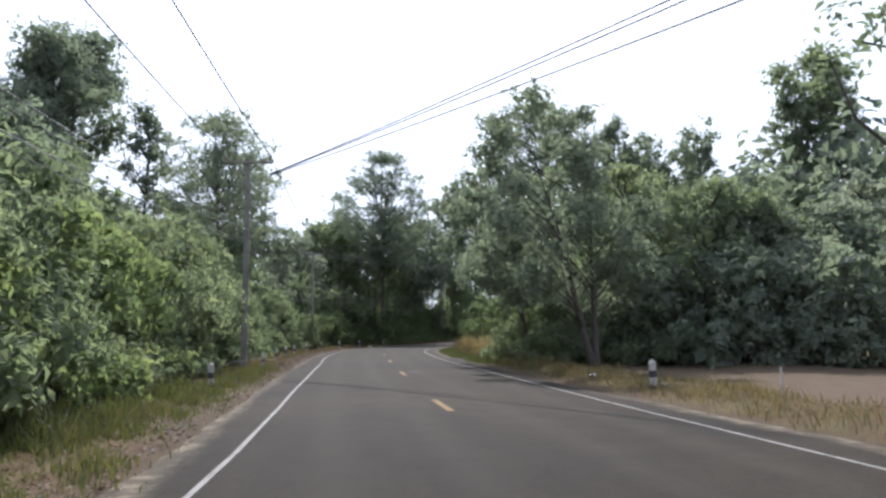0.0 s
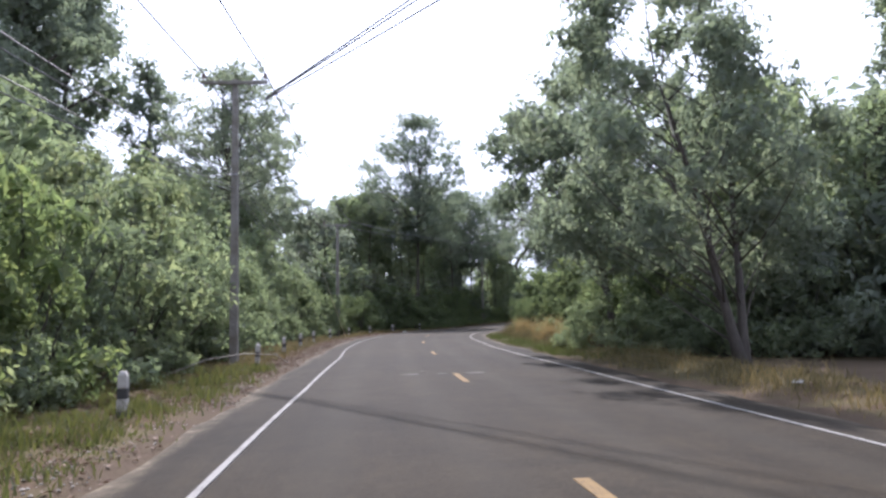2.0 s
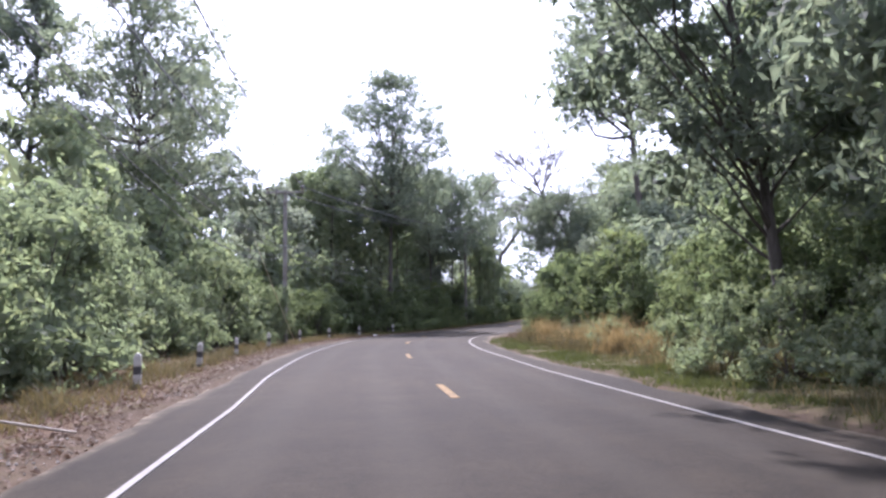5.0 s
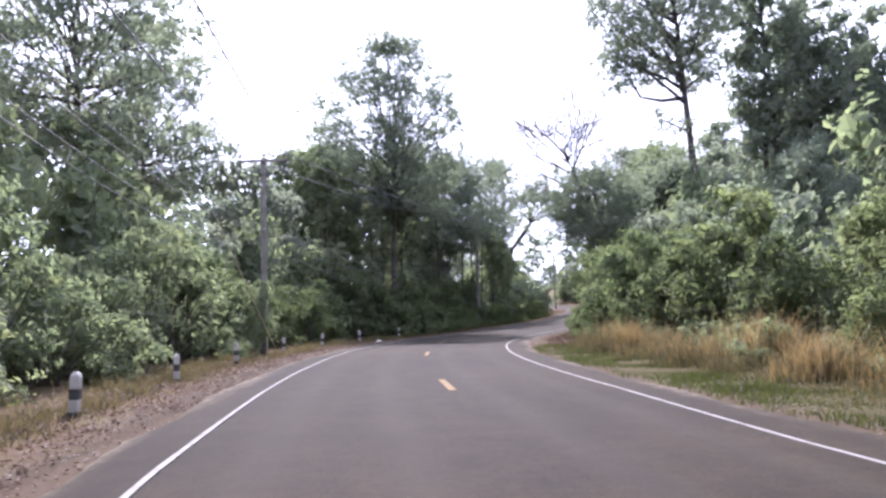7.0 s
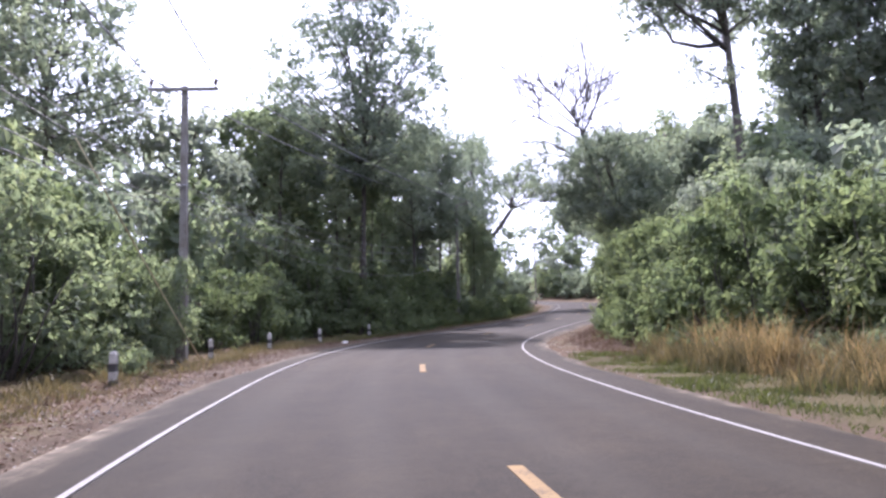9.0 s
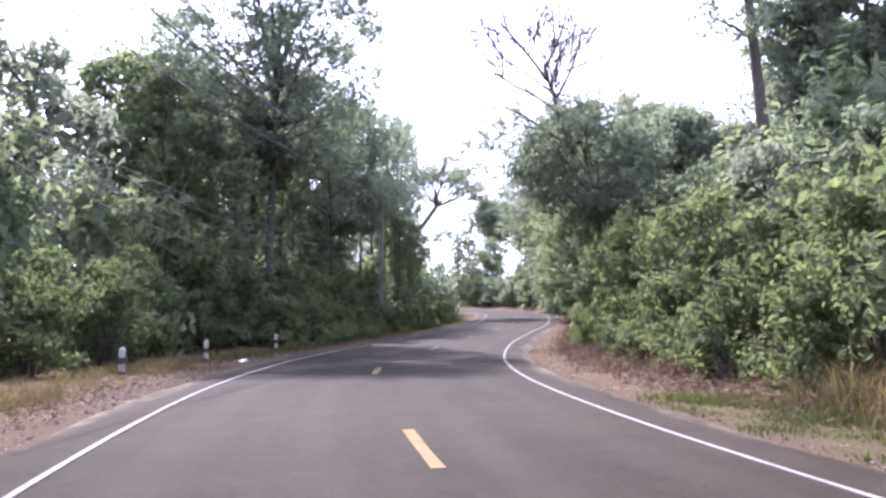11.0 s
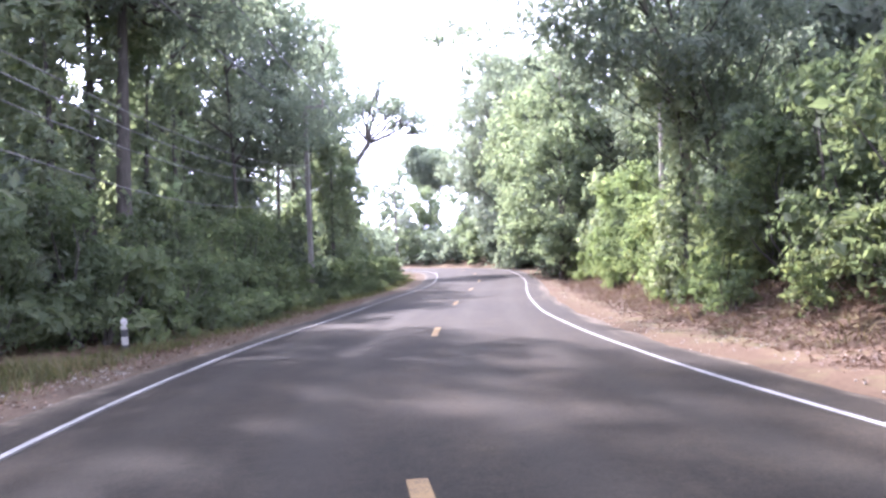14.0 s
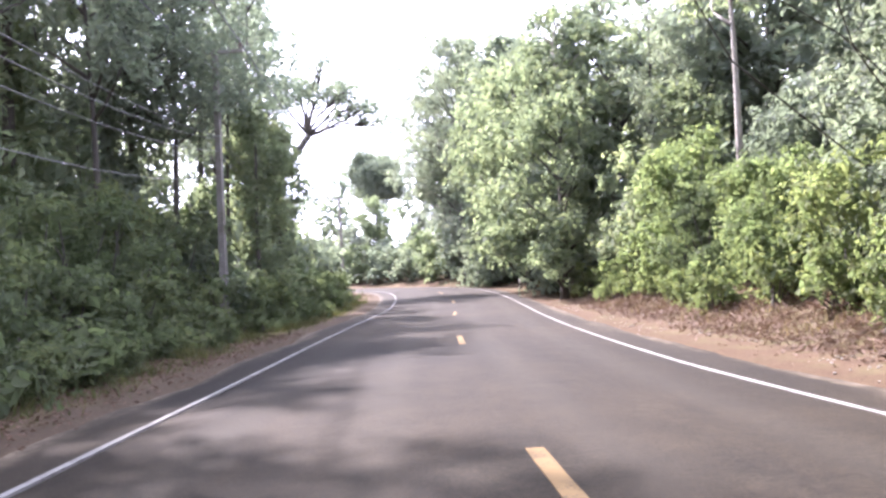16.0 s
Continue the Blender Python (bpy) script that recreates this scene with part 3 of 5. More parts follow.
def plant(name, label, category, place, paths, blobs, leaf_mat, per_m2, length, seed, bark=None, width=0.42, droop=0.35, group="", core=True, turn=0.0, sides=6, trunk_name="trunk"):
    """A plant at its base: wood as tapered tubes, and a crown of single leaves."""
    rng = np.random.default_rng(seed)
    ob = thing(name, place, label, category, group, turn)
    v, f = tubes(paths, sides)
    mesh_object(trunk_name, v, f, bark or BARK, ob, smooth=True)
    if blobs:
        v, f = clumps(rng, blobs, per_m2, length, width, droop, core)
        mesh_object("crown", v, f, leaf_mat, ob)
    return ob


def to_blobs(rng, trunk_at, blobs, r, share=1.0):
    """Limbs from the trunk to the blobs of a crown."""
    out = []
    for c, rad in blobs:
        if rng.random() > share:
            continue
        z = max(0.25, c[2] - 0.55 * math.hypot(c[0], c[1]) - 0.8)
        a = trunk_at(z)
        out.append(limb(rng, a, c, r * 0.5, r * 0.12, 0.08, 5))
    return out


def trunk_line(rng, h, r, lean=(0, 0), n=9, wander=0.02):
    pts = []
    ph = rng.uniform(0, 6, 2)
    for i in range(n):
        t = i / (n - 1)
        flare = 1 + 0.6 * max(0, 1 - t * n / 1.2)
        pts.append((np.array([lean[0] * t + wander * h * math.sin(3.1 * t + ph[0]) * t, lean[1] * t + wander * h * math.sin(2.6 * t + ph[1]) * t, -0.3 + (h + 0.3) * t]), r * flare * (1 - 0.8 * t)))
    zs, ps = [p[0][2] for p in pts], np.array([p[0] for p in pts])

    def where(z):
        return np.array([np.interp(z, zs, ps[:, k]) for k in range(3)])
    return pts, where


def bush_proto(name, label, seed, h, r, mat, per_m2, length, width=0.42, droop=0.35, n=9, category="bush", group=""):
    rng = np.random.default_rng(seed)
    blobs = []
    n = int(n * 1.6)
    for i in range(n):
        a = rng.uniform(0, 6.283)
        z = h * (0.08 + 0.84 * (i + 0.5) / n)
        k = r * rng.uniform(0.15, 0.9) * (1.05 - 0.6 * (z / h) ** 2)
        br = r * rng.uniform(0.3, 0.52) * (1.1 - 0.45 * z / h)
        blobs.append((np.array([k * math.cos(a), k * math.sin(a), max(z, br * 0.6)]), (br, br, br * rng.uniform(0.6, 0.95))))
    paths = []
    for c, _ in blobs:
        paths.append(limb(rng, (rng.uniform(-0.3, 0.3), rng.uniform(-0.3, 0.3), -0.25), c, 0.05, 0.012, 0.06, 5))
    return plant(name, label, category, (0, 0, -50), paths, blobs, mat, per_m2, length, seed, None, width, droop, group, trunk_name="wood", sides=5)


def round_proto(name, label, seed, h, r, clear, mat, per_m2, length, n=14, trunk_r=0.22, bark=None, lean=(0, 0), width=0.42, flat=0.75, core=True, category="tree", group="", spread=1.0):
    rng = np.random.default_rng(seed)
    pts, where = trunk_line(rng, h * 0.85, trunk_r, lean)
    blobs = []
    for i in range(n):
        a, t = rng.uniform(0, 6.283), (i + 0.5) / n
        z = clear + (h - clear) * t
        prof = math.sin(math.pi * min(1, 0.18 + 0.74 * t)) ** 0.7
        br = r * rng.uniform(0.27, 0.48) * (0.75 + 0.4 * prof)
        k = max(0, r * prof - br * 0.5) * rng.uniform(0.35, 1.0) * spread
        c = where(z)
        blobs.append((np.array([c[0] + k * math.cos(a), c[1] + k * math.sin(a), min(z, h - br * flat * 0.8)]), (br, br, br * flat * rng.uniform(0.75, 1.1))))
    paths = [pts] + to_blobs(rng, where, blobs, trunk_r)
    return plant(name, label, category, (0, 0, -50), paths, blobs, mat, per_m2, length, seed, bark, width, 0.35, group, core)


def umbrella_proto(name, label, seed, h, r, clear, mat, per_m2, length, layers=5, per=5, trunk_r=0.3, bark=None, lean=(0, 0), thick=0.42):
    """A domed, storeyed crown: flat plates of leaves at the ends of limbs that rise from a fork."""
    rng = np.random.default_rng(seed)
    top = clear + 0.3 * (h - clear)
    pts, where = trunk_line(rng, top, trunk_r, lean, wander=0.012)
    blobs, paths = [], [pts]
    fork = [where(top - (top - clear) * u) for u in (0.0, 0.25, 0.5, 0.75, 1.0)]
    for l in range(layers):
        t = l / (layers - 1)
        z = clear + (h - clear) * t
        rr = r * float(np.interp(t, (0, 0.2, 0.45, 0.7, 0.88, 1), (0.66, 0.92, 1.0, 0.86, 0.62, 0.3)))
        count = max(3, round(per * (1.2 - 0.6 * t)))
        for k in range(count):
            a = 6.283 * (k + rng.uniform(-0.35, 0.35)) / count + l * 1.9
            d = rr * math.sqrt(rng.uniform(0.06, 1.0))
            br = r * rng.uniform(0.16, 0.3) * (1.15 - 0.35 * d / r)
            o = fork[0]
            c = np.array([o[0] + d * math.cos(a), o[1] + d * math.sin(a), z - 0.1 * d + rng.uniform(-0.7, 0.7)])
            blobs.append((c, (br, br, br * rng.uniform(0.75, 1.25) * thick)))
            if k % 2 == 0:
                root = fork[min(4, int((1 - t) * 5))]
                paths.append(limb(rng, root, c, trunk_r * 0.3, 0.025, 0.08, 6))
                for _ in range(2):
                    e = c + rng.normal(0, br * 0.7, 3) * np.array([1, 1, 0.3])
                    paths.append(limb(rng, c * 0.6 + root * 0.4, e, 0.045, 0.012, 0.05, 4))
    return plant(name, label, "tree", (0, 0, -50), paths, blobs, mat, per_m2, length, seed, bark, 0.42, 0.2, "", False)


def column_proto(name, label, seed, h, r, mat, per_m2, length, n=16, trunk_r=0.3):
    """A tall tree that climbing plants have clothed from the ground to the top."""
    rng = np.random.default_rng(seed)
    pts, where = trunk_line(rng, h * 0.92, trunk_r)
    blobs = []
    n = int(n * 1.6)
    for i in range(n):
        t = (i + 0.4) / n
        a = 2.4 * i + rng.uniform(-0.5, 0.5)
        wide = r * (0.72 + 0.3 * math.sin(5.0 * t + seed) + 0.3 * (t > 0.6)) * float(np.interp(t, (0, 0.85, 1), (1, 0.9, 0.45)))
        br = wide * rng.uniform(0.38, 0.68)
        k = wide * rng.uniform(0.15, 0.95)
        blobs.append((np.array([k * math.cos(a), k * math.sin(a), max(h * t, br * 0.7)]), (br, br, br * rng.uniform(0.7, 1.2))))
    return plant(name, label, "tree", (0, 0, -50), [pts], blobs, mat, per_m2, length, seed, None, 0.5, 0.6, "", True)


def twigs(rng, a, direction, length, r, depth, out):
    b = np.array(a) + np.array(direction) * length
    out.append(limb(rng, a, b, r, r * 0.62, 0.06, 5))
    if depth:
        for _ in range(rng.integers(2, 5)):
            t = rng.uniform(0.35, 1.0)
            d = np.array(direction) + rng.normal(0, 0.55, 3) + np.array([0, 0, 0.12])
            twigs(rng, np.array(a) * (1 - t) + b * t, d / np.linalg.norm(d), length * rng.uniform(0.45, 0.75), r * 0.62, depth - 1, out)


def bare_ground(x, y):
    """Ground where nothing is planted: hidden by nearer growth or the bend all along the road, or kept clear round a post."""
    return (x < -12 and y < 28) or y < 5 or (x > 22.5 and y < 40) or (x < 10 and y > 188) or (24.6 < x < 31 and 120 < y < 160) or (x + 10.9) ** 2 + (y - 91.8) ** 2 < 3.0


def put(proto, x, y, turn=0.0, scale=1.0, sink=0.0, tall=1.0):
    if bare_ground(x, y):
        return None
    m = pose(x, y, footing(x, y) - sink, 0, 0, turn) @ Matrix.Diagonal((scale, scale, scale * tall, 1))
    return copy_thing(proto, m)


def put_high(k, x, y, turn, h):
    """The k-th forest tree, brought to the height h."""
    return put(forest_tree[k], x, y, turn, h / (13.5, 15.5, 17.5, 12.0)[k], 0.1)


def retire(*protos):
    """Takes away the first of a kind, once its copies stand."""
    for p in protos:
        for o in (*p.children_recursive, p):
            bpy.data.objects.remove(o)


near_bush = [bush_proto("roadside_bush", "tall dusty, haze-paled broad-leaved bush with drooping yellow-green leaves beside the road", 11, 5.4, 2.3, LEAF_YELLOW, 22, 0.25, 0.42, 0.7, 10),
             bush_proto("roadside_bush", "dense dusty green bush, paled for haze, leaning toward the road", 12, 6.2, 2.4, LEAF_MID, 22, 0.205, 0.4, 0.6, 11),
             bush_proto("roadside_bush", "dense dusty green bush, paled for haze, leaning toward the road", 13, 4.6, 2.2, LEAF_MID, 23, 0.2, 0.4, 0.5, 9),
             bush_proto("roadside_bush", "low leafy green shrub on the verge", 14, 2.3, 1.5, LEAF_MID, 27, 0.18, 0.45, 0.4, 7)]
mid_bush = [bush_proto("forest_bush", "dense green forest-edge bush", 21, 6.5, 2.7, LEAF_MID, 7.8, 0.37, 0.45, 0.5, 10),
            bush_proto("forest_bush", "dense dark green forest-edge bush", 22, 5.2, 2.5, LEAF_DARK, 7.8, 0.37, 0.45, 0.5, 9),
            bush_proto("forest_bush", "ragged dusty forest-edge bush, paled for haze", 23, 4.2, 2.3, LEAF_MID, 9, 0.35, 0.45, 0.5, 8)]
back_bush = [bush_proto("forest_bush", "dense green forest bush in the second row", 24, 6.5, 2.7, LEAF_MID, 4.4, 0.56, 0.45, 0.5, 10),
             bush_proto("forest_bush", "dense dark green forest bush in the second row", 25, 5.2, 2.5, LEAF_DARK, 4.4, 0.56, 0.45, 0.5, 9)]
# deep green leaves also darken these bushes in place of cast shade
deep_bush = [bush_proto("bank_bush", "dense deep green bush with fine leaves darkened for shade, beside the road", 26, 5.6, 2.3, LEAF_DEEP, 32, 0.2, 0.42, 0.5, 11),
             bush_proto("bank_bush", "ragged deep green bush with fine leaves darkened for shade, beside the road", 27, 4.8, 2.3, LEAF_DEEP, 32, 0.2, 0.42, 0.4, 10)]
# one low shrub in two colours: shade and sunlight are put into the leaves
shade_shrub = bush_proto("shade_shrub", "low shrub under the roadside trees, its leaves coloured deep green for shade", 28, 2.3, 1.5, LEAF_DEEP, 27, 0.17, 0.42, 0.4, 7)
sun_coloured_shrub = bush_proto("sunlit_shrub", "low shrub at the foot of the bank, its leaves coloured yellow-green for sunlight", 33, 2.3, 1.5, LEAF_YELLOW, 27, 0.17, 0.42, 0.4, 7)
# the sun on these bushes is put into their yellow leaf colour
sun_coloured_bush = [bush_proto("sunlit_bush", "leafy yellow-green bush on the roadside bank, its leaves tinted as sunlit", 31, 6.6, 2.7, LEAF_YELLOW, 28, 0.22, 0.42, 0.4, 11),
            bush_proto("sunlit_bush", "leafy yellow-green bush on the roadside bank, its leaves tinted as sunlit", 32, 5.0, 2.4, LEAF_YELLOW, 30, 0.21, 0.42, 0.4, 9)]
forest_tree = [round_proto("forest_tree", "medium forest tree with a dense dusty green crown, paled for haze", 41, 13.5, 4.0, 3.0, LEAF_DARK, 5.2, 0.43, 20),
               round_proto("forest_tree", "medium forest tree with an uneven green crown", 42, 15.5, 4.3, 4.5, LEAF_MID, 5.2, 0.43, 19),
               round_proto("forest_tree", "slender forest tree with a ragged crown", 43, 17.5, 3.4, 6.0, LEAF_DARK, 5.2, 0.43, 17),
               round_proto("forest_tree", "medium forest tree with a dusty crown paled for haze", 44, 12.0, 3.8, 2.5, LEAF_PALE, 5.2, 0.43, 17)]
vine_tree = [column_proto("vine_clad_tree", "tall tree clothed to the ground in climbing plants", 51, 22, 3.7, LEAF_DARK, 7.8, 0.4, 24),
             column_proto("vine_clad_tree", "tall tree clothed to the ground in climbing plants", 52, 18, 3.3, LEAF_MID, 7.8, 0.4, 21)]

rng = np.random.default_rng(77)
# the hedge of bushes on the left of the road
y = 1.0
while y < 47:
    k = int(rng.choice([0, 1, 2, 1, 2] if y < 28 else [1, 2]))
    put(near_bush[k], *at(y, -9.6 - rng.uniform(-0.3, 0.6)), rng.uniform(0, 360), rng.uniform(0.85, 1.12), 0.1, rng.uniform(0.9, 1.15))
    y += rng.uniform(2.1, 2.8)
y = 0.0
while y < 150:
    put((back_bush if y > 84 else mid_bush)[int(rng.choice([0, 1, 0]))], *at(y, -13.2 - rng.uniform(-0.7, 1.2)), rng.uniform(0, 360), rng.uniform(1.0, 1.3), 0.1, rng.uniform(0.95, 1.25))
    y += rng.uniform(4.4, 5.6)
y = 47.0
while y < 150:
    put(near_bush[int(rng.choice([1, 2]))] if y < 66 else deep_bush[int(rng.choice([0, 1]))] if y < 114 else mid_bush[int(rng.choice([0, 1, 2]))], *at(y, -9.9 - rng.uniform(-0.3, 0.9) - 0.9 * float(ease(y, 60, 66) * (1 - ease(y, 74, 80)))), rng.uniform(0, 360), rng.uniform(0.8, 1.08), 0.1, rng.uniform(0.85, 1.1))
    y += rng.uniform(2.5, 3.6)
# low shrubs at the foot of the right-hand bank
for k in range(26):
    y = 64 + 2.6 * k + rng.uniform(-0.6, 0.6)
    # leaf colour holds the light: yellow past y 86, dark green before
    put(sun_coloured_shrub if y > 86 else shade_shrub, *at(y, 7.5 + rng.uniform(-0.2, 0.6)), rng.uniform(0, 360), rng.uniform(0.45, 0.95), 0.05)
for y, lat, sc in ((9.5, -9.3, 0.95), (13.0, -9.0, 0.9), (17.5, -9.2, 0.95)):
    put(near_bush[0], *at(y, lat), 40 * y, sc, 0.1)
# small shrubs in front of it
for y in (24.5, 33.0, 38.5, 57, 66, 90, 98):
    put(near_bush[3], *at(y, -7.9 - rng.uniform(0, 0.7)), rng.uniform(0, 360), rng.uniform(0.55, 0.95), 0.05)
for y, lat, k, sc in ((35.5, 10.8, 2, 0.75), (36.6, 8.9, 2, 0.42), (37.5, 9.8, 2, 0.62), (39.0, 11.5, 1, 0.7), (40.5, 9.7, 2, 0.78), (43.0, 9.9, 1, 0.66), (45.5, 9.6, 2, 0.8), (48.0, 9.9, 2, 0.75), (50.5, 9.6, 1, 0.6), (34.5, 13.0, 2, 0.8), (36.0, 15.0, 1, 0.7)):
    put(near_bush[k] if y < 39 else deep_bush[k - 1], *at(y, lat), rng.uniform(0, 360), sc, 0.1)
for k in range(13):
    put(near_bush[3], *at(44 + 1.7 * k + rng.uniform(-0.6, 0.6), 8.6 + rng.uniform(-1.3, 0.8)), rng.uniform(0, 360), rng.uniform(0.3, 0.6), 0.05)
y = 90.5
while y < 136:
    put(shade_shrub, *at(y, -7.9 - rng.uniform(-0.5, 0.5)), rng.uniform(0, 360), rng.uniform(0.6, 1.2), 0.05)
    y += rng.uniform(1.5, 2.2)
for k in range(22):
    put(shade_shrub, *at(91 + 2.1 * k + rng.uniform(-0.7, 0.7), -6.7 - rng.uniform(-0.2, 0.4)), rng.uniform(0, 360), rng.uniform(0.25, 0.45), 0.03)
for x0, y0, k, sc, tall in ((-16.9, 71.0, 2, 0.8, 1.0), (-17.6, 69.0, 1, 0.8, 1.0), (-16.2, 71.0, 2, 0.58, 1.4), (-15.05, 70.6, 2, 0.42, 1.9)):
    put(near_bush[k], x0, y0, rng.uniform(0, 360), sc, 0.1, tall)
# trees behind the hedge; lower round the second pole, thinner and taller toward the far bend
y = -4.0
while y < 86:
    low = 0.62 if y > 72 else 1.0
    put(forest_tree[int(rng.integers(0, 4))], *at(y, -18.0 - rng.uniform(-1.5, 2.5)), rng.uniform(0, 360), low * rng.uniform(0.72, 0.9), 0.1)
    y += rng.uniform(5.0, 7.0)
while y < 140:
    put(forest_tree[int(rng.integers(0, 4))], *at(y, -17.0 - rng.uniform(-1.5, 3.5)), rng.uniform(0, 360), rng.uniform(0.9, 1.15), 0.1)
    y += rng.uniform(7.0, 10.0)
y = 2.0
while y < 140:
    low = 0.66 if 70 < y < 92 else 1.0
    put(vine_tree[int(rng.integers(0, 2))] if rng.random() < 0.25 else forest_tree[int(rng.integers(0, 4))], *at(y, -26.0 - rng.uniform(-1.5, 4)), rng.uniform(0, 360), low * rng.uniform(0.8, 1.05), 0.1)
    y += rng.uniform(10.0, 14.0)

# right of the road: bushes past the clearing, then up on the bank
y = 37.0
while y < 62:
    lat = 12.0 - 2.2 * float(ease(y, 44, 62))
    put(deep_bush[int(rng.integers(0, 2))] if y > 40 else near_bush[2], *at(y, lat + rng.uniform(-0.4, 0.8)), rng.uniform(0, 360), rng.uniform(0.75, 1.05), 0.1)
    y += rng.uniform(2.6, 3.5)
y = 63.0
while y < 146:
    # y 92 to 118 gets the sunlit tint, nearer bushes the shaded one
    p = sun_coloured_bush[int(rng.integers(0, 2))] if 92 < y < 118 and rng.random() < 0.9 else deep_bush[int(rng.integers(0, 2))] if y < 113 else mid_bush[int(rng.choice([0, 1]))]
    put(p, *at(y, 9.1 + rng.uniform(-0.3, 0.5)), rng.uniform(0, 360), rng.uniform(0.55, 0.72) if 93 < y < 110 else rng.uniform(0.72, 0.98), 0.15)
    y += rng.uniform(2.5, 3.4)
y = 36.0
while y < 150:
    put((back_bush if y > 112 else mid_bush)[int(rng.choice([0, 1]))], *at(y, 13.6 + rng.uniform(-0.5, 1.2)), rng.uniform(0, 360), rng.uniform(0.6, 0.8) if 92 < y < 116 else rng.uniform(0.95, 1.25), 0.1)
    y += rng.uniform(3.4, 4.6)
y = 38.0
while y < 108:
    put_high(int(rng.integers(0, 4)), *at(y, 18.0 + rng.uniform(-1.5, 2.5)), rng.uniform(0, 360), rng.uniform(9.5, 11.5) if y < 55 or y > 96 else rng.uniform(6.5, 8.0))
    y += rng.uniform(6.0, 8.0)
while y < 150:
    put_high(int(rng.integers(0, 4)), *at(y, 14.5 + rng.uniform(-1.0, 2.0)), rng.uniform(0, 360), rng.uniform(6.5, 7.5) if y < 116 else rng.uniform(15.5, 19.5))
    y += rng.uniform(5.0, 6.5)
for y, lat, h in ((71, 12.5, 5.5), (75.5, 13, 6), (80, 12, 6), (84.5, 12.5, 6.5), (89, 12.0, 7.0), (98, 12.5, 8.0), (103, 13, 6.5)):
    put_high(int(rng.integers(0, 4)), *at(y, lat), rng.uniform(0, 360), h)
y = 40.0
while y < 165:
    h = rng.uniform(11, 13) if y < 55 else rng.uniform(8, 9.5) if y < 100 else rng.uniform(16, 21)
    put_high(int(rng.integers(0, 4)), *at(min(y, 150), 26.0 + rng.uniform(-1.5, 4)), rng.uniform(0, 360), h)
    y += rng.uniform(10.0, 13.0)
# the dark edge of the wood behind the clearing
for i in range(18):
    t = i / 17
    x0, y0 = 10.0 + 36 * t, 38.5 - 13 * t
    put(mid_bush[1], x0 + rng.uniform(-0.6, 0.6), y0 + rng.uniform(-0.6, 0.6), rng.uniform(0, 360), rng.uniform(0.9, 1.2), 0.1)
    tall = 0.66 if i < 10 else 0.85
    put(forest_tree[(0, 3)[i % 2]] if i % 3 or i < 10 else vine_tree[1], x0 + 2.5 + rng.uniform(-1, 1), y0 + 5 + rng.uniform(-1, 1), rng.uniform(0, 360), tall * rng.uniform(0.85, 1.05), 0.1)
for i in range(20):
    t = i / 19
    put(back_bush[1], 9.5 + 35 * t + rng.uniform(-0.5, 0.5), 37.0 - 13 * t + rng.uniform(-0.4, 0.4), rng.uniform(0, 360), rng.uniform(0.45, 0.6), 0.25)
# bushes and trees round the last bend
i = LAST - 20
while i < len(LINE) - 40:
    for lat in (-9.3, 8.8, 13.5):
        put(back_bush[int(rng.integers(0, 2))], *beside(i, lat + rng.uniform(-0.4, 0.8)), rng.uniform(0, 360), rng.uniform(0.75, 1.1), 0.1)
    i += int(rng.integers(6, 9))
for x0, y0, sc in ((21.5, 148, 1.3), (24, 156, 1.45), (24.5, 166, 1.6), (27.5, 161, 1.65), (27, 174, 1.6), (20.8, 160, 1.3), (23.5, 171, 1.35), (18, 190, 0.75), (8, 199, 0.8), (-8, 178, 0.7), (-2, 166, 0.75), (33, 150, 1.5), (-14, 170, 0.9), (30, 190, 0.8), (-20, 182, 0.9), (0, 206, 0.8)):
    put(forest_tree[int(rng.integers(0, 4))], x0, y0, rng.uniform(0, 360), sc, 0.1)

# ---- trees that stand out ----
big = umbrella_proto("emergent_tree", "very tall emergent tree with an open layered crown", 101, 25.6, 6.8, 11.5, LEAF_DARK, 15, 0.33, 9, 14, 0.36)
put(big, -12.3, 100.5, 20)
for x0, y0, a, sc in ((-17.5, 97, 10, 0.66), (-13.4, 100.5, 90, 0.66), (-16.5, 106, 300, 0.78), (-22, 101, 40, 0.72), (-13.8, 97.0, 150, 0.5), (-11.8, 103.0, 10, 0.5)):
    put(vine_tree[1], x0, y0, a, sc * 1.22)
flat_tree = umbrella_proto("layered_tree", "tall tree with flat layered tiers of fine foliage", 102, 23, 7.0, 11.5, LEAF_DARK, 11, 0.36, 8, 11, 0.3)
put(flat_tree, -25.5, 73, 0)
put(flat_tree, -29.5, 88.5, 130, 1.0)
put(flat_tree, -8.5, 119, 70, 0.8)
put(flat_tree, 18.6, 116.6, 200, 0.62)
feather = umbrella_proto("feathery_tree", "tall thin tree with sparse feathery pale branches", 103, 20.5, 5.0, 13, LEAF_PALE, 6, 0.28, 5, 8, 0.2, BARK_PALE)
put(feather, -19.5, 106, 10)
ball = round_proto("tall_round_tree", "very tall tree with a dense rounded top", 104, 25.5, 3.6, 12, LEAF_DARK, 14, 0.42, 13, 0.35)
put(ball, -34.5, 75, 0)
put(ball, 19.5, 96, 90, 1.05)
giant = round_proto("giant_tree", "giant forest tree with a broken billowing crown", 105, 34, 7.0, 13, LEAF_DARK, 7, 0.62, 22, 0.55)
put(giant, -43, 75, 0)
put(giant, -38, 62, 60, 0.85)
put(vine_tree[0], 19, 97, 30, 1.12)
for x0, y0, a, sc in ((21.5, 94.0, 80, 1.05), (24.5, 92.5, 200, 1.0), (28.0, 91.0, 320, 1.0), (22.5, 88.5, 150, 0.8)):
    put(vine_tree[0], x0, y0, a, sc)
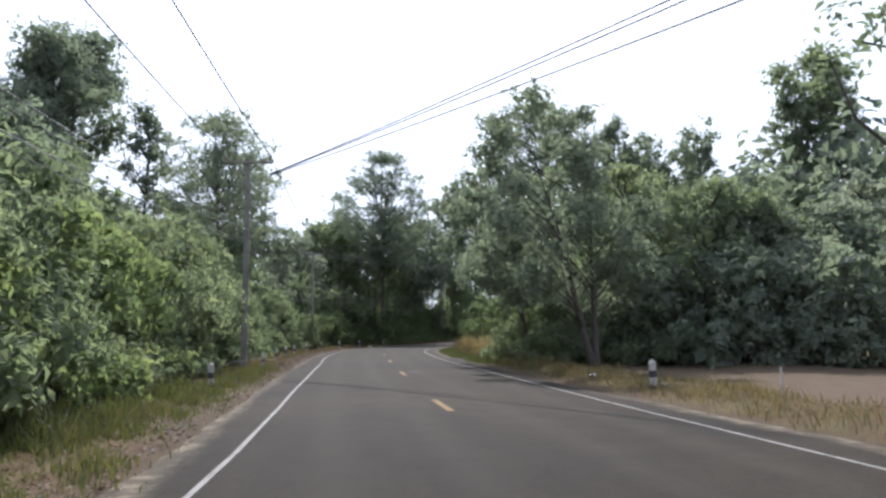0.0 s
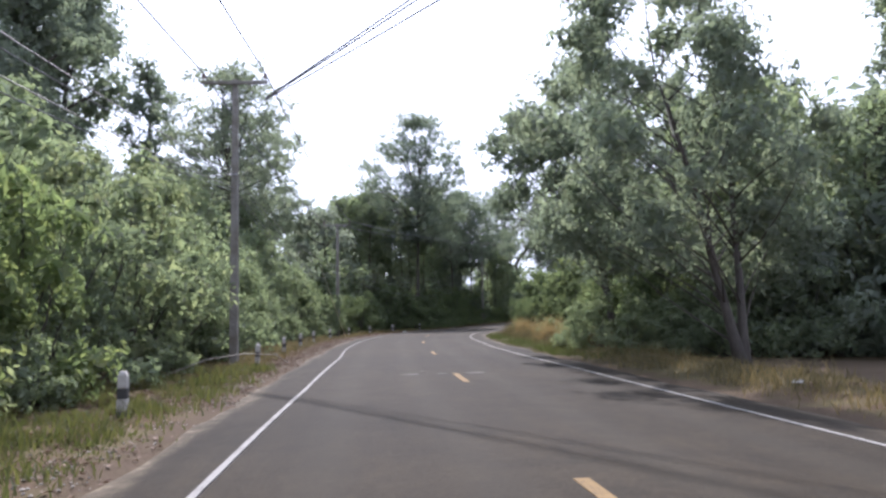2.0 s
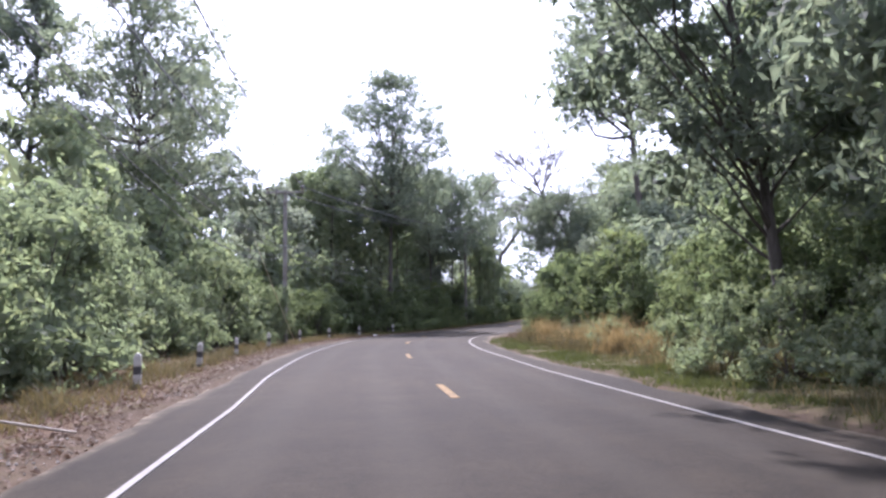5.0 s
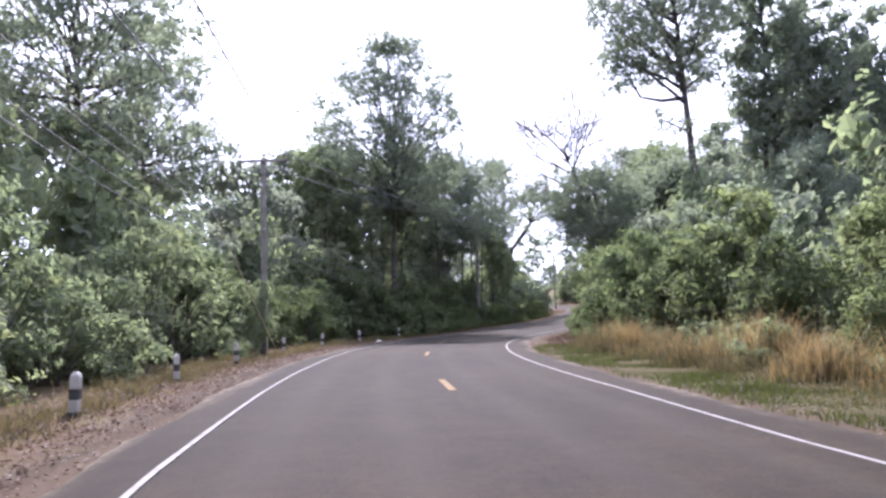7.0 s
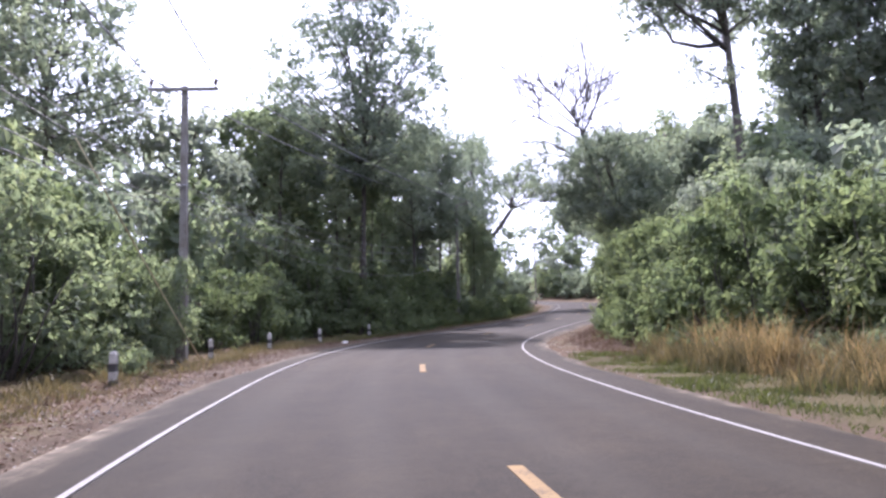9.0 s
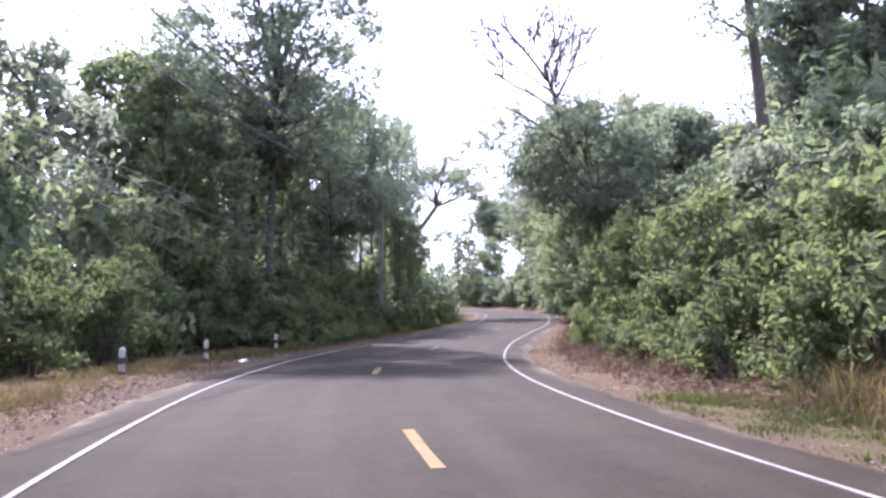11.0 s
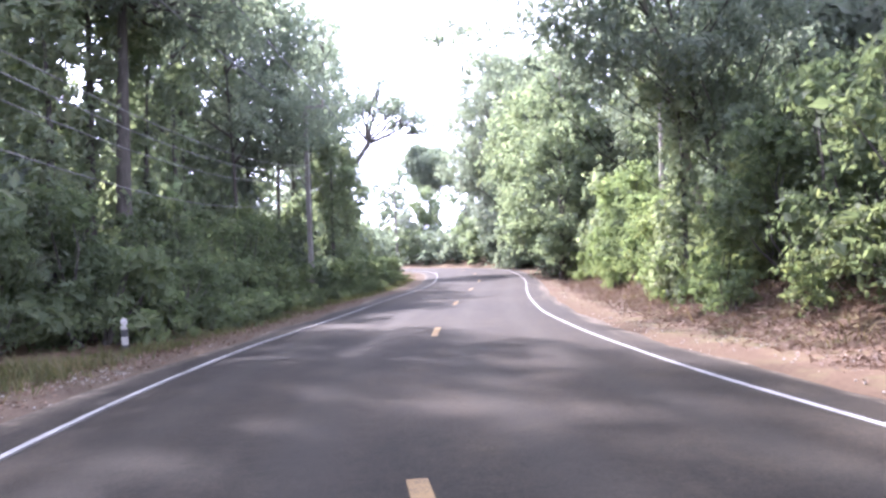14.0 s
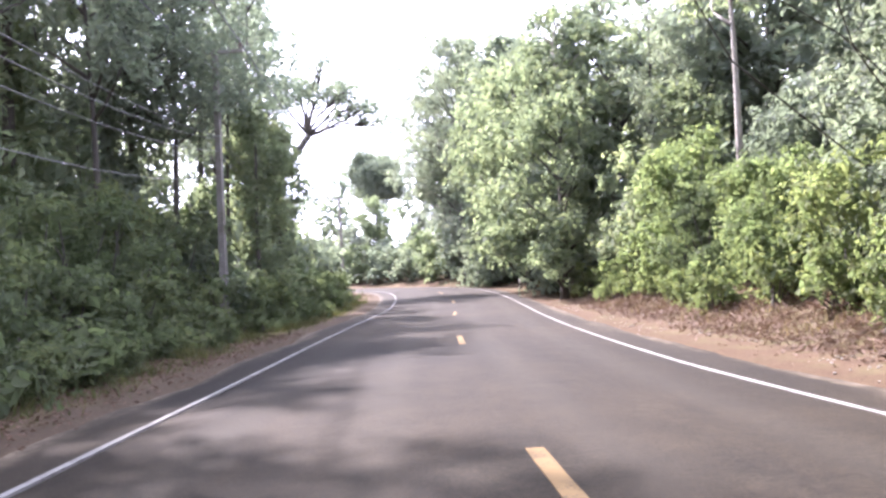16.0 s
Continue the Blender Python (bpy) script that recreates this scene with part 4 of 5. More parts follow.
put(vine_tree[0], 23.5, 101, 130, 1.2)
put(vine_tree[0], 34.5, 77, 50, 1.15)
put(vine_tree[0], 38.5, 76, 170, 1.1)
put(vine_tree[1], 36, 74, 150, 1.4)
put(vine_tree[0], 27, 84, 250, 1.0)

# the twin-stemmed tree on the right verge
rng = np.random.default_rng(201)
pA, wA = trunk_line(rng, 8.5, 0.17, (-2.4, -0.6), wander=0.03)
pB, wB = trunk_line(rng, 9.5, 0.15, (0.3, 1.0), wander=0.03)
blobs = []
for i in range(38):
    a, t = 2.4 * i + rng.uniform(-0.4, 0.4), (i + 0.5) / 38
    z = 4.4 + 7.2 * t
    k = 4.7 * math.sin(math.pi * (0.28 + 0.54 * t)) * math.sqrt(rng.uniform(0.15, 1.0))
    br = rng.uniform(0.65, 1.2)
    blobs.append((np.array([-2.2 + k * math.cos(a), -0.6 + k * math.sin(a), z]), (br, br, br * 0.72)))
for c in ((-2.4, -1.0, 3.9), (-4.6, 0.8, 4.4), (0.8, 0.6, 4.2), (1.6, 1.2, 5.6), (-0.4, 1.6, 3.3), (0.6, 0.4, 6.6), (-3.4, 2.2, 3.6), (2.4, 2.0, 4.4), (1.4, 2.6, 3.2)):
    blobs.append((np.array(c), (1.35, 1.35, 1.0)))
paths = [pA, pB] + to_blobs(rng, wA, blobs[::2], 0.07) + to_blobs(rng, wB, blobs[1::2], 0.07)
plant("verge_tree", "twin-stemmed broad-leaved tree on the grassy verge", "tree", (6.6, 32.2, footing(6.6, 32.2)), paths, blobs, LEAF_DARK, 38, 0.22, 201, droop=0.5, sides=8)
plant("verge_tree", "leafy tree hanging over the roadside", "tree", (9.6, 45.6, footing(9.6, 45.6)), paths, blobs, LEAF_MID, 22, 0.28, 202, turn=-8, sides=7)
for x0, y0, k, sc in ((3.4, 40.6, 2, 0.5), (5.2, 40.0, 2, 0.55), (6.6, 38.6, 1, 0.42), (2.6, 42.4, 2, 0.45), (8.0, 37.4, 2, 0.5), (4.4, 38.9, 3, 0.7)):
    put(near_bush[k], x0, y0, 70 * x0, sc, 0.1)
edge_tree = round_proto("wood_edge_tree", "broad tree leafy to the ground at the wood's edge", 215, 11.0, 3.5, 1.6, LEAF_MID, 15, 0.27, 26, 0.2, None, (-0.8, -0.4))
for x0, y0, a, sc in ((10.2, 39.6, 0, 0.98), (13.4, 40.2, 130, 0.92), (16.5, 40.5, 250, 0.9)):
    put(edge_tree, x0, y0, a, sc, 0.1)
rng = np.random.default_rng(216)
p, w = trunk_line(rng, 9.0, 0.19, (-1.6, -0.8), wander=0.03)
blobs = []
for i in range(24):
    a, t = 2.4 * i + rng.uniform(-0.4, 0.4), (i + 0.5) / 24
    z = 4.4 + 6.0 * t
    k = 3.4 * math.sin(math.pi * (0.24 + 0.62 * t)) * rng.uniform(0.35, 1.0)
    br = rng.uniform(0.8, 1.3)
    blobs.append((np.array([-0.9 + k * math.cos(a), -0.4 + k * math.sin(a), z]), (br, br, br * 0.72)))
for c in ((-4.2, -1.8, 7.0), (-3.8, -2.4, 8.2), (-4.6, -1.0, 6.6), (-3.2, -0.6, 9.4), (-5.0, -3.0, 8.6), (-4.0, -3.6, 9.6), (-3.0, -4.2, 9.0), (-4.4, -4.0, 7.8), (-2.0, -3.4, 8.4)):
    blobs.append((np.array(c), (1.0, 1.0, 0.6)))
plant("verge_tree", "leafy tree with limbs that hang out over the road", "tree", (4.4, 43.0, footing(4.4, 43.0)), [p] + to_blobs(rng, w, blobs, 0.1), blobs, LEAF_DARK, 26, 0.26, 216, droop=0.5, sides=7)

# a tree by the clearing with a branch that hangs toward the road
rng = np.random.default_rng(203)
p, w = trunk_line(rng, 9.0, 0.22, (-1.5, 0.5))
blobs = [(np.array([-4.9, 0.8, 7.6]), (0.9, 0.7, 0.4)), (np.array([-4.0, 1.2, 8.3]), (0.9, 0.8, 0.45)), (np.array([-5.5, 0.4, 6.9]), (0.55, 0.5, 0.35)), (np.array([-2.6, 0.2, 9.2]), (1.1, 1.0, 0.5)),
         (np.array([-0.8, 1.2, 10.3]), (1.3, 1.3, 0.8)), (np.array([0.8, -0.8, 9.6]), (1.3, 1.3, 0.8)), (np.array([1.6, 1.0, 8.8]), (1.2, 1.2, 0.7))]
plant("clearing_tree", "tree at the clearing with thin leafy hanging branches", "tree", (14.2, 13.2, footing(14.2, 13.2)), [p] + to_blobs(rng, w, blobs, 0.2), blobs, LEAF_MID, 15, 0.26, 203, droop=0.9, core=False)

# the tall straight tree with one side branch
rng = np.random.default_rng(204)
p, w = trunk_line(rng, 24, 0.36, (-1.2, 0.5), wander=0.008, n=12)
blobs = []
for i in range(40):
    a, t = 2.4 * i, (i + 0.5) / 40
    z = 15.6 + 11.0 * t
    k = 5.2 * math.sin(math.pi * (0.2 + 0.68 * t)) * rng.uniform(0.4, 1)
    br = rng.uniform(1.1, 1.8)
    blobs.append((w(z) * np.array([1, 1, 0]) + np.array([k * math.cos(a) - 0.9, k * math.sin(a), z]), (br, br, br * 0.7)))
side = [(np.array([-5.2, 0.2, 15.2]), (1.3, 1.2, 0.9)), (np.array([-6.2, 0.0, 16.4]), (1.2, 1.2, 0.8)), (np.array([-4.4, 0.3, 16.6]), (1.1, 1.1, 0.8)), (np.array([-2.6, 0.3, 12.6]), (0.9, 0.9, 0.7)), (np.array([-1.6, -0.6, 11.8]), (0.8, 0.8, 0.7))]
paths = [p] + to_blobs(rng, w, blobs, 0.28)
paths.append([(w(14.0), 0.16), (w(14.0) + np.array([-1.6, 0, -0.15]), 0.13), (w(14.0) + np.array([-3.0, 0.1, 0.2]), 0.1), (np.array([-4.6, 0.2, 15.6]), 0.06), (np.array([-5.8, 0.1, 16.4]), 0.03)])
paths.append([(w(11.6), 0.1), (np.array([-1.8, -0.2, 12.0]), 0.06), (np.array([-2.6, 0.3, 12.6]), 0.03)])
plant("tall_straight_tree", "tall straight bare-trunked tree with a high ragged crown", "tree", (10.6, 86.0, footing(10.6, 86.0)), paths, blobs + side, LEAF_DARK, 27, 0.3, 204, sides=8, core=False)

# leafless tree
rng = np.random.default_rng(205)
p, w = trunk_line(rng, 13.2, 0.15, (-5.6, -3.0))
bare_tree = thing("leafless_tree", (7.4, 95.4, footing(7.4, 95.4)), "leafless tree with a fan of thin pale twigs", "tree")
v, f = tubes([p], 6)
mesh_object("trunk", v, f, BARK_PALE, bare_tree, smooth=True)
for k in range(9):
    z = 9.0 + 4.0 * k / 8
    a = 2.4 * k
    d = np.array([math.cos(a) * 0.8 - 0.45, math.sin(a) * 0.5, 0.7])
    bough = []
    twigs(rng, w(z), d / np.linalg.norm(d), 3.9, 0.085, 4, bough)
    v, f = tubes(bough, 4)
    mesh_object("bough", v, f, BARK, bare_tree, smooth=True)

# trees of the right-hand bank and of the bend
rt = round_proto("bank_tree", "broad tree with a drooping dusty crown, paled for haze, on the roadside bank", 206, 13.5, 4.6, 4.0, LEAF_DARK, 14, 0.4, 20, 0.26)
put(rt, 9.5, 79.5, 200, 0.55)
put(rt, 12.5, 99, 100, 0.95)
put(rt, 16.0, 108, 300, 0.5)
over = round_proto("overhanging_tree", "broad tree leaning out over the road from the bank", 211, 13.8, 4.4, 7.2, LEAF_DARK, 19, 0.28, 36, 0.12, None, (-3.4, -0.4), 0.42, 0.6, False, spread=1.35)
for x0, y0, a, sc in ((8.3, 95.6, 20, 0.40), (9.4, 98.2, 140, 0.46), (11.6, 100.5, 250, 0.52)):
    put(vine_tree[0], x0, y0, a, sc, 0.1)
for x0, y0, a, sc in ((6.7, 93.3, 30, 0.33), (7.6, 94.3, 130, 0.38), (6.2, 95.2, 230, 0.3), (5.5, 92.2, 300, 0.34), (4.7, 93.4, 80, 0.42)):
    put(vine_tree[1], x0, y0, a, sc, 0.1)
for x0, y0, a, sc in ((-3.3, 121.5, 40, 0.56), (-2.2, 123.5, 170, 0.54), (-3.4, 125.0, 290, 0.6), (-1.5, 126.5, 60, 0.5)):
    put(vine_tree[1], x0, y0, a, sc)
put(vine_tree[0], -9.2, 119.0, 140, 0.92)
put(vine_tree[1], -11.6, 113.6, 20, 1.05)
for x0, y0, a, sc in ((16.2, 127.0, 190, 0.84), (20.4, 120.5, 20, 0.66), (13.8, 103.6, 80, 0.6)):
    put(vine_tree[0], x0, y0, a, sc, 0.1)

put(over, 7.2, 93.8, 0, 0.84)
for x0, y0, a, sc in ((13.4, 123.5, 60, 1.05), (15.8, 129.5, 190, 1.5), (18.6, 123.8, 300, 1.4), (23.0, 122.5, 110, 1.25), (17.5, 136.5, 20, 1.55), (20.2, 143.0, 80, 1.75), (16.6, 116.0, 140, 0.9)):
    put(edge_tree, x0, y0, a, sc, 0.1)
rng = np.random.default_rng(217)
x0, y0 = 12.8, 98.4
z0 = footing(x0, y0)
p, w = trunk_line(rng, 9.0, 0.15, (-4.4, -0.6), wander=0.03)
blobs = [(np.array([a - x0, b - y0, c - z0]), (q, q, q * 0.6)) for a, b, c, q in (
    (-1.4, 97.2, 9.6, 0.9), (-0.6, 96.2, 10.8, 1.1), (0.6, 95.8, 9.4, 1.0), (0.4, 97.8, 11.8, 1.2), (2.0, 96.2, 10.8, 1.3), (2.6, 94.8, 9.4, 1.2), (3.4, 96.4, 12.4, 1.4), (-0.8, 97.8, 8.6, 0.6),
    (1.6, 98.2, 13.4, 1.3), (4.6, 98.0, 11.0, 1.5), (5.4, 96.6, 13.0, 1.4), (3.2, 98.6, 9.8, 1.2), (1.2, 96.6, 8.3, 0.6), (3.0, 95.4, 8.0, 0.7), (0.2, 99.0, 10.2, 1.0), (4.8, 95.8, 9.0, 1.2))]
plant("overhanging_tree", "tree whose long leafy limbs reach over the road", "tree", (x0, y0, z0), [p] + to_blobs(rng, w, blobs, 0.06, 0.6), blobs, LEAF_DARK, 26, 0.24, 217, droop=0.6, sides=7, core=False)
thin = round_proto("thin_forest_tree", "thin-trunked forest tree with a sparse crown", 207, 18.5, 3.2, 9.0, LEAF_DARK, 11, 0.36, 12, 0.16, core=False)
for x0, y0, a, s in ((-9.0, 112.5, 0, 0.95), (-6.8, 118.5, 80, 1.0), (-4.5, 123.0, 170, 0.9), (-11.5, 110, 240, 1.05), (-13, 122, 20, 1.1), (-3.2, 126.5, 200, 1.1), (-2.6, 134, 330, 1.15), (-2.2, 141, 30, 1.2), (-1.0, 148, 190, 1.25), (-5.8, 121, 60, 1.08), (18, 121, 120, 1.0)):
    put(thin, x0, y0, a, s)
pale_trunk = round_proto("pale_trunk_tree", "tree with a tall thin pale trunk", 208, 17, 3.0, 10.5, LEAF_MID, 14, 0.34, 10, 0.17, BARK_PALE, core=False)
put(pale_trunk, 12.6, 108.0, 0, 1.0)
put(pale_trunk, 15.2, 126.0, 90, 1.05)
far_tree = round_proto("far_tree", "small open-crowned tree beyond the bend", 209, 22.5, 6.3, 14.0, LEAF_DARK, 12, 0.52, 30, 0.5, core=False)
put(far_tree, 22.0, 204, 0, 0.86)
for x0, y0, k, sc in ((8.6, 172.0, 3, 0.66), (11.0, 180.0, 0, 0.6), (14.5, 186.5, 3, 0.66), (18.0, 192.0, 0, 0.56), (24.5, 189.0, 3, 0.72), (27.0, 184.0, 0, 0.66)):
    if np.hypot(LINE[:, 0] - x0, LINE[:, 1] - y0).min() > 6.5:
        put(forest_tree[k], x0, y0, 57 * k + 13 * x0, sc, 0.1)
for x0, y0, a, sc in ((20.0, 149.5, 60, 1.08), (23.2, 146.5, 200, 1.0)):
    put(vine_tree[0], x0, y0, a, sc, 0.1)
put(flat_tree, 21.5, 168, 40, 0.92)
put(flat_tree, 20.4, 158.5, 160, 1.1)

# the tree with forked limbs that leans out over the bend
rng = np.random.default_rng(210)
x0, y0 = -1.2, 148.0
z0 = footing(x0, y0)
stem = [(np.array([0, 0, -0.3]), 0.42), (np.array([0.5, 0.1, 5.0]), 0.36), (np.array([1.4, 0.1, 9.5]), 0.3), (np.array([2.7, 0, 12.9 - z0]), 0.32), (np.array([4.4, 0, 15.3 - z0]), 0.28)]
fork = stem[-1][0]
tips = [(10.1, 0.2, 16.7), (9.2, -0.9, 17.6), (8.8, 1.1, 18.6), (7.8, -0.4, 19.5), (6.6, 1.4, 20.0), (5.6, -1.5, 20.9), (4.2, 0.9, 20.4), (3.6, -0.8, 19.2), (2.2, 0.5, 18.9), (7.4, 2.0, 17.7), (6.6, -1.8, 18.3), (5.2, 0.2, 18.6)]
blobs = [(np.array([a, b, c - z0]), (1.45, 1.45, 0.42)) for a, b, c in tips]
paths = [stem] + [limb(rng, fork, c, 0.15, 0.06, 0.06, 7) for c, _ in blobs]
for c, _ in blobs:
    for _k in range(4):
        paths.append(limb(rng, fork * 0.3 + c * 0.7, c + rng.normal(0, 0.9, 3) * np.array([1, 1, 0.3]), 0.08, 0.035, 0.05, 4))
plant("leaning_tree", "tree with forked limbs leaning out over the bend", "tree", (x0, y0, z0), paths, blobs, LEAF_DARK, 17, 0.4, 210, sides=7, core=False)

retire(shade_shrub, sun_coloured_shrub, *near_bush, *deep_bush, *mid_bush, *back_bush, *sun_coloured_bush, *forest_tree, *vine_tree, big, flat_tree, feather, ball, giant, rt, thin, pale_trunk, far_tree, over, edge_tree)

# ---- distant woods ----
rng = np.random.default_rng(300)
vs, fs, off = [], [], 0
for side, y0, y1, lat0, top in ((-1, -30, 240, 44, 20), (1, 30, 240, 42, 20)):
    for yy in np.arange(y0, y1, 7.0):
        j = int(np.argmin(np.abs(ALONG - (yy + 60))))
        c = LINE[j] + RIGHT[j] * side * (lat0 + rng.uniform(-4, 4))
        z0 = footing(c[0], c[1])
        h = top * rng.uniform(0.65, 1.0)
        for k in range(5):
            b = (np.array([c[0] + rng.uniform(-3, 3), c[1] + rng.uniform(-3, 3), z0 + h * (k + 0.5) / 5]), (4.2, 4.2, h / 7))
            v, f = clumps(rng, [b], 0.6, 1.4, 0.6, 0.2, False)
            vs.append(v), fs.append(f + off)
            off += len(v)
woods = mesh_object("distant_woods", np.concatenate(vs), np.concatenate(fs), LEAF_DARK)
tagged(woods, "dense hazy green forest behind the roadside trees", "forest", kind="stuff")

# ---- grass and litter ----


def blades(name, label, rng, xs, ys, height, mat, width=0.012, lean=0.35):
    n = len(xs)
    z = ground_z(xs, ys) - 0.02
    a = rng.uniform(0, 6.283, n)
    patch = 0.62 + 0.55 * np.sin(xs * 1.9 + 2 * np.sin(ys * 0.8)) * np.sin(ys * 1.3 + xs * 0.7) + 0.25 * np.sin(xs * 4.1 + ys * 3.3)
    h = height * rng.uniform(0.45, 1.3, n) * np.clip(patch, 0.22, 1.3)
    side = np.stack([np.cos(a), np.sin(a), np.zeros(n)], 1) * (width * rng.uniform(0.6, 1.5, n))[:, None]
    l = rng.normal(0, lean, (n, 2)) * h[:, None]
    base = np.stack([xs, ys, z], 1)
    mid = base + np.concatenate([l * 0.35, (h * 0.55)[:, None]], 1)
    tip = base + np.concatenate([l, (h * 0.95)[:, None]], 1)
    v = np.stack([base - side, base + side, mid - side * 0.7, mid + side * 0.7, tip], 1).reshape(-1, 3)
    i = np.arange(n)[:, None] * 5
    me = bpy.data.meshes.new(name)
    faces = [tuple(q) for q in (i + np.array([[0, 1, 3, 2]])).tolist()] + [tuple(q) for q in (i + np.array([[2, 3, 4]])).tolist()]
    me.from_pydata([tuple(p) for p in v.tolist()], [], faces)
    me.materials.append(mat)
    return tagged(new(name, me), label, "grass", kind="stuff")


def scatter(rng, n, y0, y1, lat0, lat1, clump=0.25, groups=0):
    """n points beside the road, gathered into tufts."""
    g = groups or max(1, n // 14)
    gy_, gl = rng.uniform(y0, y1, g), rng.uniform(lat0, lat1, g)
    k = rng.integers(0, g, n)
    yy, ll = gy_[k] + rng.normal(0, clump, n), gl[k] + rng.normal(0, clump, n)
    j = np.clip(np.interp(yy, LINE[:LAST, 1], np.arange(LAST)).astype(int), 0, len(LINE) - 1)
    p = LINE[j] + RIGHT[j] * ll[:, None]
    off_y = (yy - LINE[j, 1])
    return p[:, 0] + TAN[j, 0] * off_y, p[:, 1] + TAN[j, 1] * off_y


rng = np.random.default_rng(400)
xs, ys = scatter(rng, 20000, 3, 34, -8.6, -5.2)
blades("verge_grass", "short green grass on the left verge", rng, xs, ys, 0.28, GRASS_GREEN)
xs, ys = scatter(rng, 9000, 2, 20, -9.2, -6.8, 0.3, 260)
blades("tall_verge_grass", "tall green grass in front of the hedge", rng, xs, ys, 0.6, GRASS_GREEN, 0.012, 0.4)
xs, ys = scatter(rng, 4500, -3, 40, -8.6, -6.2, 0.3)
blades("dry_stalks", "dry straw stalks among the verge grass", rng, xs, ys, 0.4, GRASS_DRY, 0.006, 0.5)
xs, ys = scatter(rng, 9000, 34, 150, -8.8, -5.9, 0.35)
blades("sparse_dry_grass", "sparse dry grass along the road's edge", rng, xs, ys, 0.25, GRASS_DRY, 0.01, 0.5)
xs, ys = scatter(rng, 14000, 84, 135, -7.4, -5.9, 0.35)
blades("undergrowth_grass", "low green grass at the foot of the undergrowth", rng, xs, ys, 0.3, GRASS_GREEN)
xs, ys = scatter(rng, 25000, 40, 68, 6.3, 10.2, 0.32, 420)
blades("tall_dry_grass", "tall golden dry grass on the right verge", rng, xs, ys, 0.7, GRASS_DRY, 0.009, 0.5)
xs, ys = scatter(rng, 26000, 34, 70, 5.2, 8.4, 0.4, 1500)
blades("green_verge_grass", "low green grass along the right edge of the road", rng, xs, ys, 0.17, GRASS_GREEN)
xs, ys = scatter(rng, 34000, 36, 70, 5.0, 6.9, 0.3, 3400)
blades("road_edge_grass", "short green grass close to the right edge of the road", rng, xs, ys, 0.12, GRASS_GREEN, 0.009)
xs, ys = scatter(rng, 13000, 46, 67, 6.9, 9.8, 0.25, 120)
blades("golden_grass", "tall tufts of golden dry grass below the bushes", rng, xs, ys, 1.0, GRASS_GOLD, 0.009, 0.4)
xs, ys = scatter(rng, 9000, 4, 38, 5.4, 8.0, 0.35)
blades("clearing_grass", "dry brown grass at the edge of the clearing", rng, xs, ys, 0.38, GRASS_DRY, 0.009, 0.4)
xs, ys = scatter(rng, 6000, 68, 140, 6.6, 9.0, 0.35)
blades("bank_grass", "thin dry grass on the earth bank", rng, xs, ys, 0.3, GRASS_DRY, 0.01, 0.5)


def fallen(name, label, rng, xs, ys, size):
    n = len(xs)
    c = np.stack([xs, ys, ground_z(xs, ys) + 0.015 + rng.uniform(0, 0.03, n)], 1)
    v, f = leaves(rng, c, np.tile([0, 0, 2.2], (n, 1)), size, 0.6, 0)
    return tagged(mesh_object(name, v, f, LITTER), label, "leaf litter", kind="stuff")


xs, ys = scatter(rng, 15000, 34, 88, -8.4, -6.0, 0.3, 700)
blades("brown_verge_grass", "withered brown grass and weeds along the left verge", rng, xs, ys, 0.34, GRASS_DRY, 0.009, 0.55)
xs, ys = scatter(rng, 30000, 24, 110, -7.6, -4.95, 0.4)
fallen("leaf_litter", "brown fallen leaves along the left shoulder", rng, xs, ys, 0.075)
xs, ys = scatter(rng, 24000, 66, 125, 5.9, 9.3, 0.4)
fallen("bank_litter", "brown fallen leaves on the earth bank", rng, xs, ys, 0.095)
n = 11000
xs, ys = scatter(rng, n, 66, 122, 6.3, 8.8, 0.45)
c = np.stack([xs, ys, ground_z(xs, ys) + rng.uniform(0.02, 0.3, n) * rng.uniform(0, 1, n)], 1)
v, f = leaves(rng, c, np.tile([0, 0, 0.7], (n, 1)), 0.4, 0.06, 0)
tagged(mesh_object("dry_brush", v, f, LITTER), "dry fallen fronds and twigs on the bank", "dry brush", kind="stuff")
xs, ys = scatter(rng, 2500, -2, 40, -8.0, -4.8, 0.4)
fallen("verge_litter", "scattered brown fallen leaves on the verge", rng, xs, ys, 0.1)



def stones(name, label, rng, xs, ys, size, mat):
    """Small angular stones, each an uneven eight-sided lump half sunk in the ground."""
    n = len(xs)
    r = size * rng.uniform(0.4, 1.5, n)
    c = np.stack([xs, ys, ground_z(xs, ys) + 0.25 * r], 1)
    axes = np.array([(1, 0, 0), (0, 1, 0), (-1, 0, 0), (0, -1, 0), (0, 0, 0.7), (0, 0, -0.7)])
    v = (c[:, None] + axes[None] * r[:, None, None] * rng.uniform(0.6, 1.35, (n, 6, 1))).reshape(-1, 3)
    f = (np.arange(n)[:, None, None] * 6 + np.array([(0, 1, 4), (1, 2, 4), (2, 3, 4), (3, 0, 4), (1, 0, 5), (2, 1, 5), (3, 2, 5), (0, 3, 5)])).reshape(-1, 3)
    return tagged(mesh_object(name, v, f, mat), label, "gravel", kind="stuff")


xs, ys = scatter(rng, 2600, 6, 92, -5.7, -4.75, 0.3)
stones("shoulder_gravel", "loose pale gravel along the left edge of the road", rng, xs, ys, 0.022, GRAVEL)
xs, ys = scatter(rng, 1400, 40, 125, 4.8, 6.6, 0.3)
stones("bank_gravel", "loose pale gravel along the right shoulder", rng, xs, ys, 0.022, GRAVEL)

# ---- kerb posts ----


